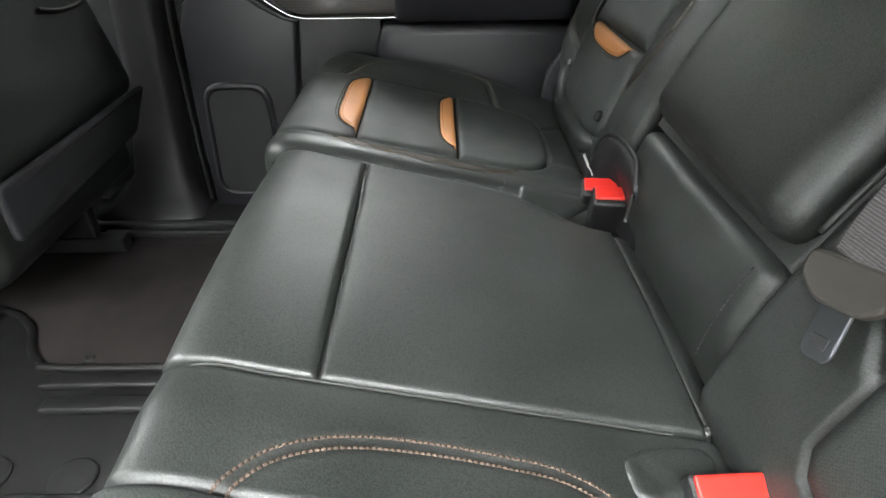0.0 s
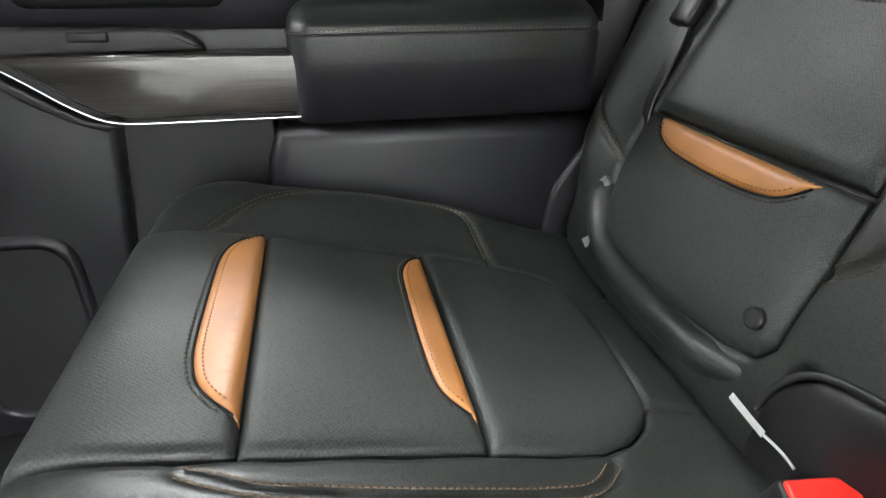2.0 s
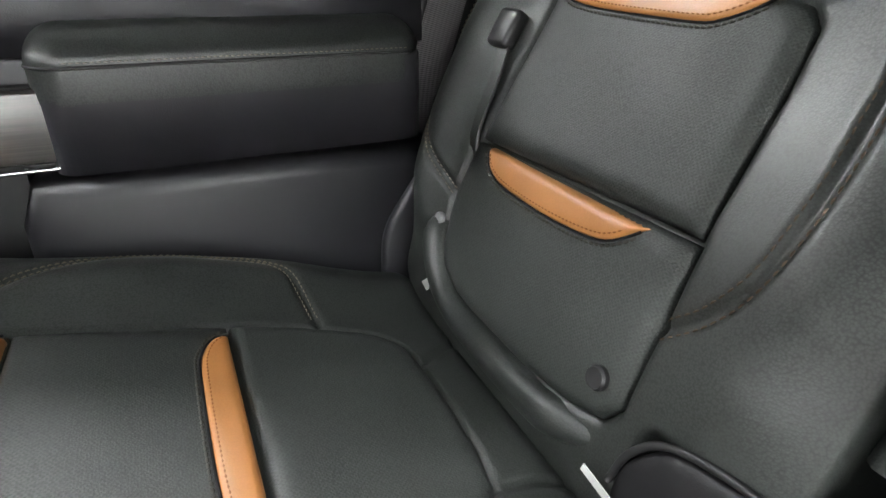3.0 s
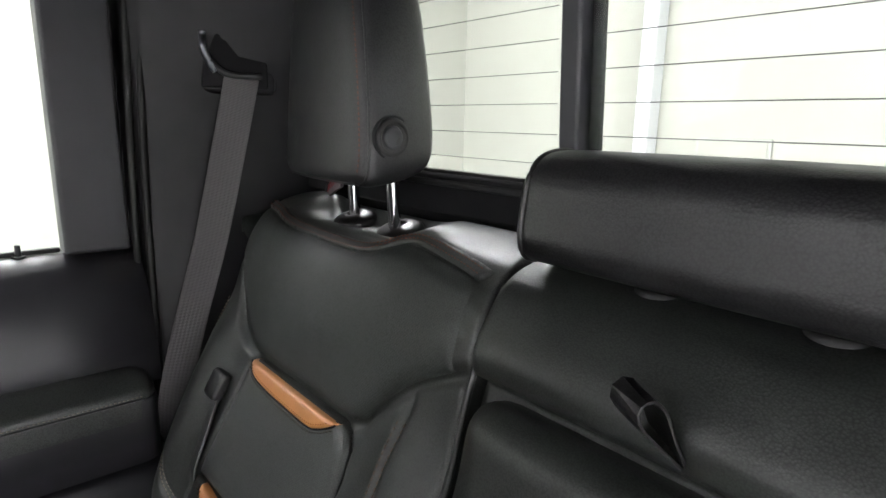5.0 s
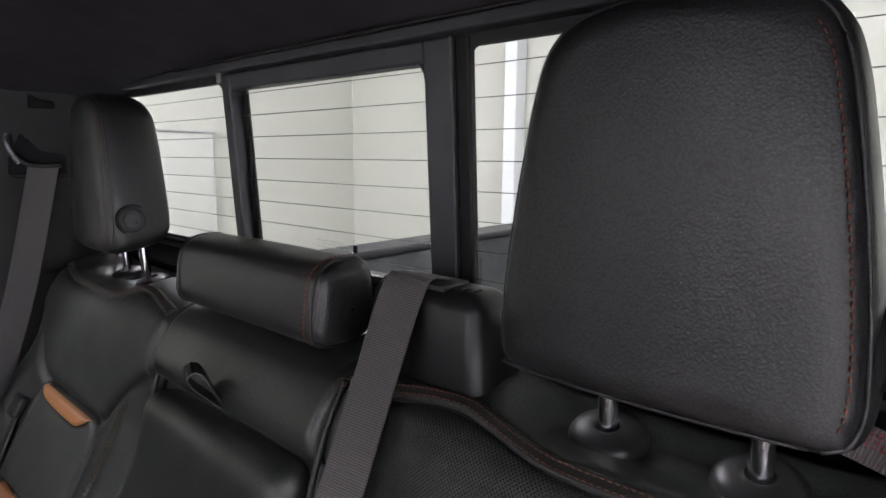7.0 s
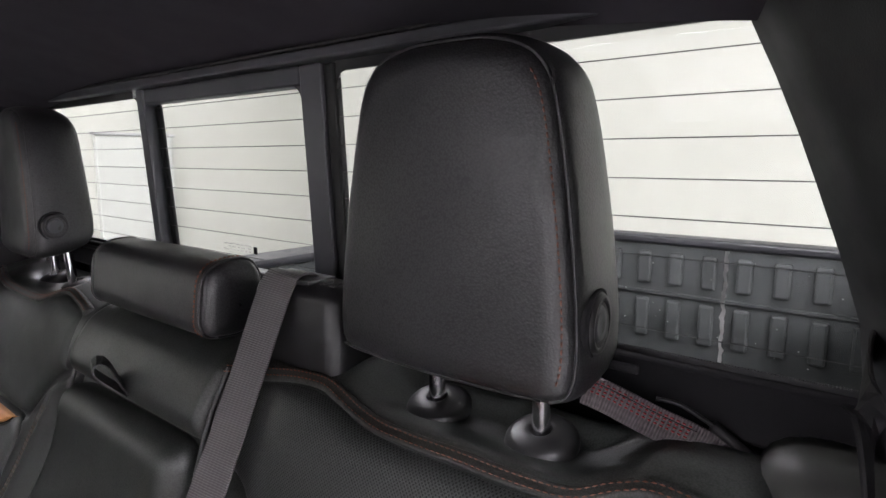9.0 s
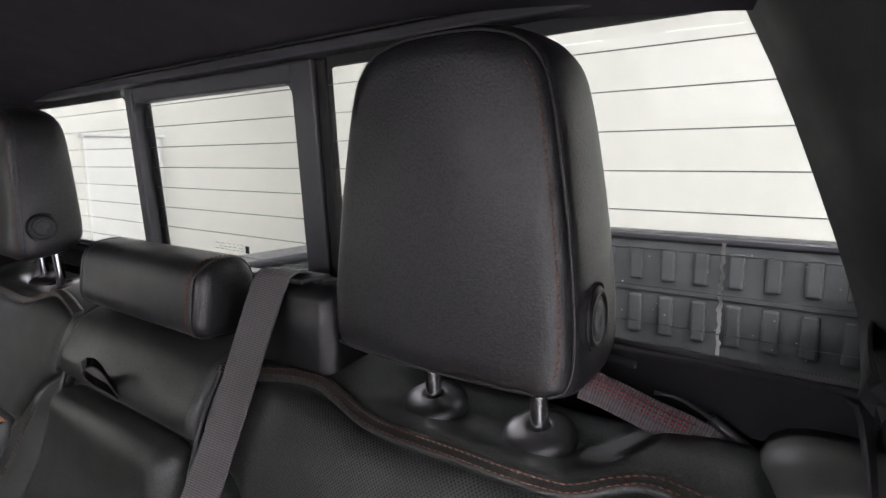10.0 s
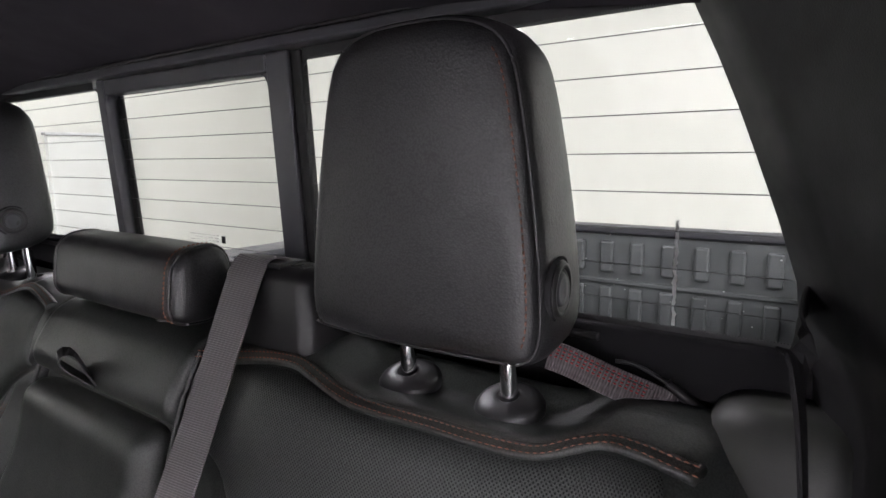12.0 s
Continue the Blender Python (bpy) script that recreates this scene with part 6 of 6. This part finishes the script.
def outer_belt(s):
    b = thing("seat_belt", "dark grey seat belt hanging from the pillar", "seat belt")
    tube("webbing", [(0.729, s * 0.755, 1.040), (0.708, s * 0.767, 0.935), (0.675, s * 0.778, 0.79), (0.630, s * 0.782, 0.64), (0.600, s * 0.780, 0.53), (0.59, s * 0.78, 0.40)], 0.01, WEB, b, "grey woven webbing", flat=(0.050, 0.0022, [(1.0, -0.42 * s, 0.25), (1.0, -0.3 * s, 0.25), (1.0, -0.1 * s, 0.25), (1.0, 0.0, 0.25), (1.0, 0.0, 0.25)]))
    g = rbox(0.656, 0.780, min(s * 0.774, s * 0.79), max(s * 0.774, s * 0.79), 1.012, 1.114, r=0.012, seg=4)
    for v in g.verts:
        v.co.y -= s * 0.42 * (v.co.x - 0.70)
    p = part("guide_frame", g, PILLAR, b, "moulded belt guide plate", smooth=True)
    g = rbox(0.676, 0.766, min(s * 0.7705, s * 0.777), max(s * 0.7705, s * 0.777), 1.022, 1.102, r=0.0030)
    for v in g.verts:
        v.co.y -= s * 0.42 * (v.co.x - 0.70)
    part("guide_mouth", g, FELT, p)
    tube("belt_ring", [(0.677, s * 0.768, 1.100), (0.675, s * 0.762, 1.080), (0.681, s * 0.762, 1.060), (0.692, s * 0.763, 1.046)], 0.0058, DULLSTEEL, p, "bent steel belt ring", n=10)
    tube("ring_shoe", [(0.684, s * 0.764, 1.062), (0.698, s * 0.758, 1.046), (0.716, s * 0.754, 1.040), (0.756, s * 0.742, 1.040)], 0.0048, PLASTIC_DARK, p, "black ring shoe under the belt", n=10)


outer_belt(1)


def near_belt():
    b = thing("seat_belt", "dark seat belt hanging edge-on beside the door opening", "seat belt")
    tube("webbing", [(0.838, -0.749, 0.956), (0.780, -0.7478, 0.960), (0.725, -0.7485, 0.957), (0.702, -0.7512, 0.940), (0.700, -0.7552, 0.911), (0.699, -0.760, 0.86), (0.694, -0.766, 0.78), (0.685, -0.772, 0.66), (0.672, -0.780, 0.50), (0.668, -0.79, 0.33)], 0.01, BELT_BLACK, b, "black woven webbing", flat=(0.020, 0.0024, (1.0, -0.03, 0.6)))
    part("anchor", rbox(0.650, 0.690, -0.80, -0.775, 0.0005, 0.345, r=0.006), PLASTIC_DARK, b, "black belt anchor cover")


near_belt()


def tether(s):
    e = thing("tether_strap", "mauve-grey tether strap with red stitching behind the headrest", "strap")
    up = np.array([0.30, 0.30 * s, 0.9])
    up /= np.linalg.norm(up)
    pts = np.array([(0.797, s * 0.572, 0.893), (0.801, s * 0.590, 0.888), (0.808, s * 0.622, 0.876), (0.818, s * 0.650, 0.865), (0.832, s * 0.680, 0.848), (0.842, s * 0.692, 0.820)])
    tube("strap", pts, 0.01, WEB_GREY, e, "mauve-grey folded webbing", flat=(0.022, 0.0026, up))
    tube("folded_end", pts[:4] + np.array([-0.0026, 0, 0.0006]) - up * 0.003, 0.01, WEB_GREY, e, "second layer of the folded webbing", flat=(0.019, 0.0022, up))
    for k in range(4):
        row = smooth_path(pts[:4] + np.array([-0.0042, 0, 0.0]) + up * (0.0095 - 0.0030 * k), 0.004)
        stitches("red_stitching", row, np.repeat([[-0.9, 0.0, 0.3]], len(row), 0), THREAD_SCARLET, e, pitch=0.0046, length=0.0026, width=0.0008)
    tube("wire", [(0.812, s * 0.622, 0.892), (0.818, s * 0.640, 0.889), (0.826, s * 0.668, 0.872), (0.833, s * 0.686, 0.857), (0.838, s * 0.692, 0.846)], 0.0016, SATIN, e, "bent wire of the anchor", n=10)
    part("wire_sleeve", cyl(bmesh.new(), (0.8235, s * 0.661, 0.8775), (0.8335, s * 0.688, 0.855), 0.0042, n=14), PLASTIC_DARK, e, "black sleeve on the wire", smooth=True)
    part("anchor_label", rbox(0.826, 0.834, min(s * 0.690, s * 0.702), max(s * 0.690, s * 0.702), 0.826, 0.857, r=0.001), WHITE, e, "small pale label")


tether(1)
tether(-1)


def shelf(s):
    e = thing("trim_box", "black rounded trim box beside the backrest", "trim box")
    bm = bmesh.new()
    # a wedge-shaped moulding whose crest falls away towards the backrest
    rows = []
    for yy, top, x0, x1 in ((0.690, 0.845, 0.815, 0.850), (0.692, 0.860, 0.806, 0.856), (0.698, 0.871, 0.797, 0.861), (0.708, 0.8785, 0.790, 0.864), (0.722, 0.8825, 0.784, 0.866), (0.740, 0.8835, 0.780, 0.867), (0.765, 0.882, 0.777, 0.867), (0.80, 0.880, 0.775, 0.867)):
        prof = [(x0 - 0.030, 0.74), (x0 - 0.020, 0.79), (x0 - 0.006, top - 0.030), (x0 + 0.003, top - 0.010), (x0 + 0.012, top - 0.002), (x0 + 0.022, top), (x1 - 0.008, top - 0.001), (x1 - 0.001, top - 0.006), (x1, top - 0.02), (x1, 0.74)]
        rows.append([bm.verts.new((px, s * yy, pz)) for px, pz in prof])
    for r0, r1 in zip(rows, rows[1:]):
        for k in range(9):
            bm.faces.new((r0[k], r0[k + 1], r1[k + 1], r1[k]))
    bm.faces.new(rows[0]), bm.faces.new(rows[-1])
    part("body", bm, BOXGREY, e, "satin black moulded body", smooth=True)
    part("foot", rbox(0.742, 0.866, min(s * 0.688, s * 0.80), max(s * 0.688, s * 0.80), 0.60, 0.741, r=0.008), PLASTIC_DARK, e)
    part("knob", rbox(0.845, 0.862, min(s * 0.700, s * 0.735), max(s * 0.700, s * 0.735), 0.870, 0.892, r=0.007, seg=4), PLASTIC_DARK, e, smooth=True)


shelf(-1)


def labels():
    e = thing("tether_label", "thin white hang tag tucked behind the cushion", "label")
    tube("tag", [(0.505, 0.302, 0.354), (0.505, 0.285, 0.352), (0.503, 0.262, 0.352)], 0.01, WHITE, e, flat=(0.0055, 0.0012, (0.3, 0.25, 1.0)))
    tube("cord", [(0.503, 0.262, 0.352), (0.503, 0.244, 0.353), (0.502, 0.230, 0.352)], 0.0012, WHITE, e)
    e = thing("tether_label", "tiny white tag tucked behind the cushion", "label")
    tube("tag", [(0.512, 0.592, 0.352), (0.514, 0.584, 0.344)], 0.01, WHITE, e, flat=(0.010, 0.0012, (0.3, 0.0, 1.0)))


labels()


def anchor_recess():
    e = thing("latch_cover", "dark panel standing for the shaded hollow behind the buckles", "cover")
    o = rounded([(bz(0.285), 0.283), (bz(0.375), 0.279), (bz(0.405), 0.255), (bz(0.418), 0.200), (bz(0.418), 0.130), (bz(0.395), 0.099), (bz(0.353), 0.091), (bz(0.285), 0.091)], 0.022, 5)
    # dark panel, only partly sunk: its colour stands for the hollow's shade
    panel("hollow", BACK, o, PILLAR, e, puff=0.002, r=0.01, base=0.004, sink=0.002, height=lambda s, y: 0.004 - 0.024 * (1 - step(s, bz(0.345), bz(0.410))) * (1 - step(y, 0.205, 0.235)))
    rim = [(0.355, 0.284), (0.385, 0.275), (0.408, 0.252), (0.420, 0.200), (0.420, 0.130), (0.397, 0.098), (0.353, 0.088)]
    tube("rim", [BACK.at(bz(a), b, 0.008) for a, b in rim], 0.0028, PLASTIC_DARK, e, "black rim of the hollow", n=10)


anchor_recess()
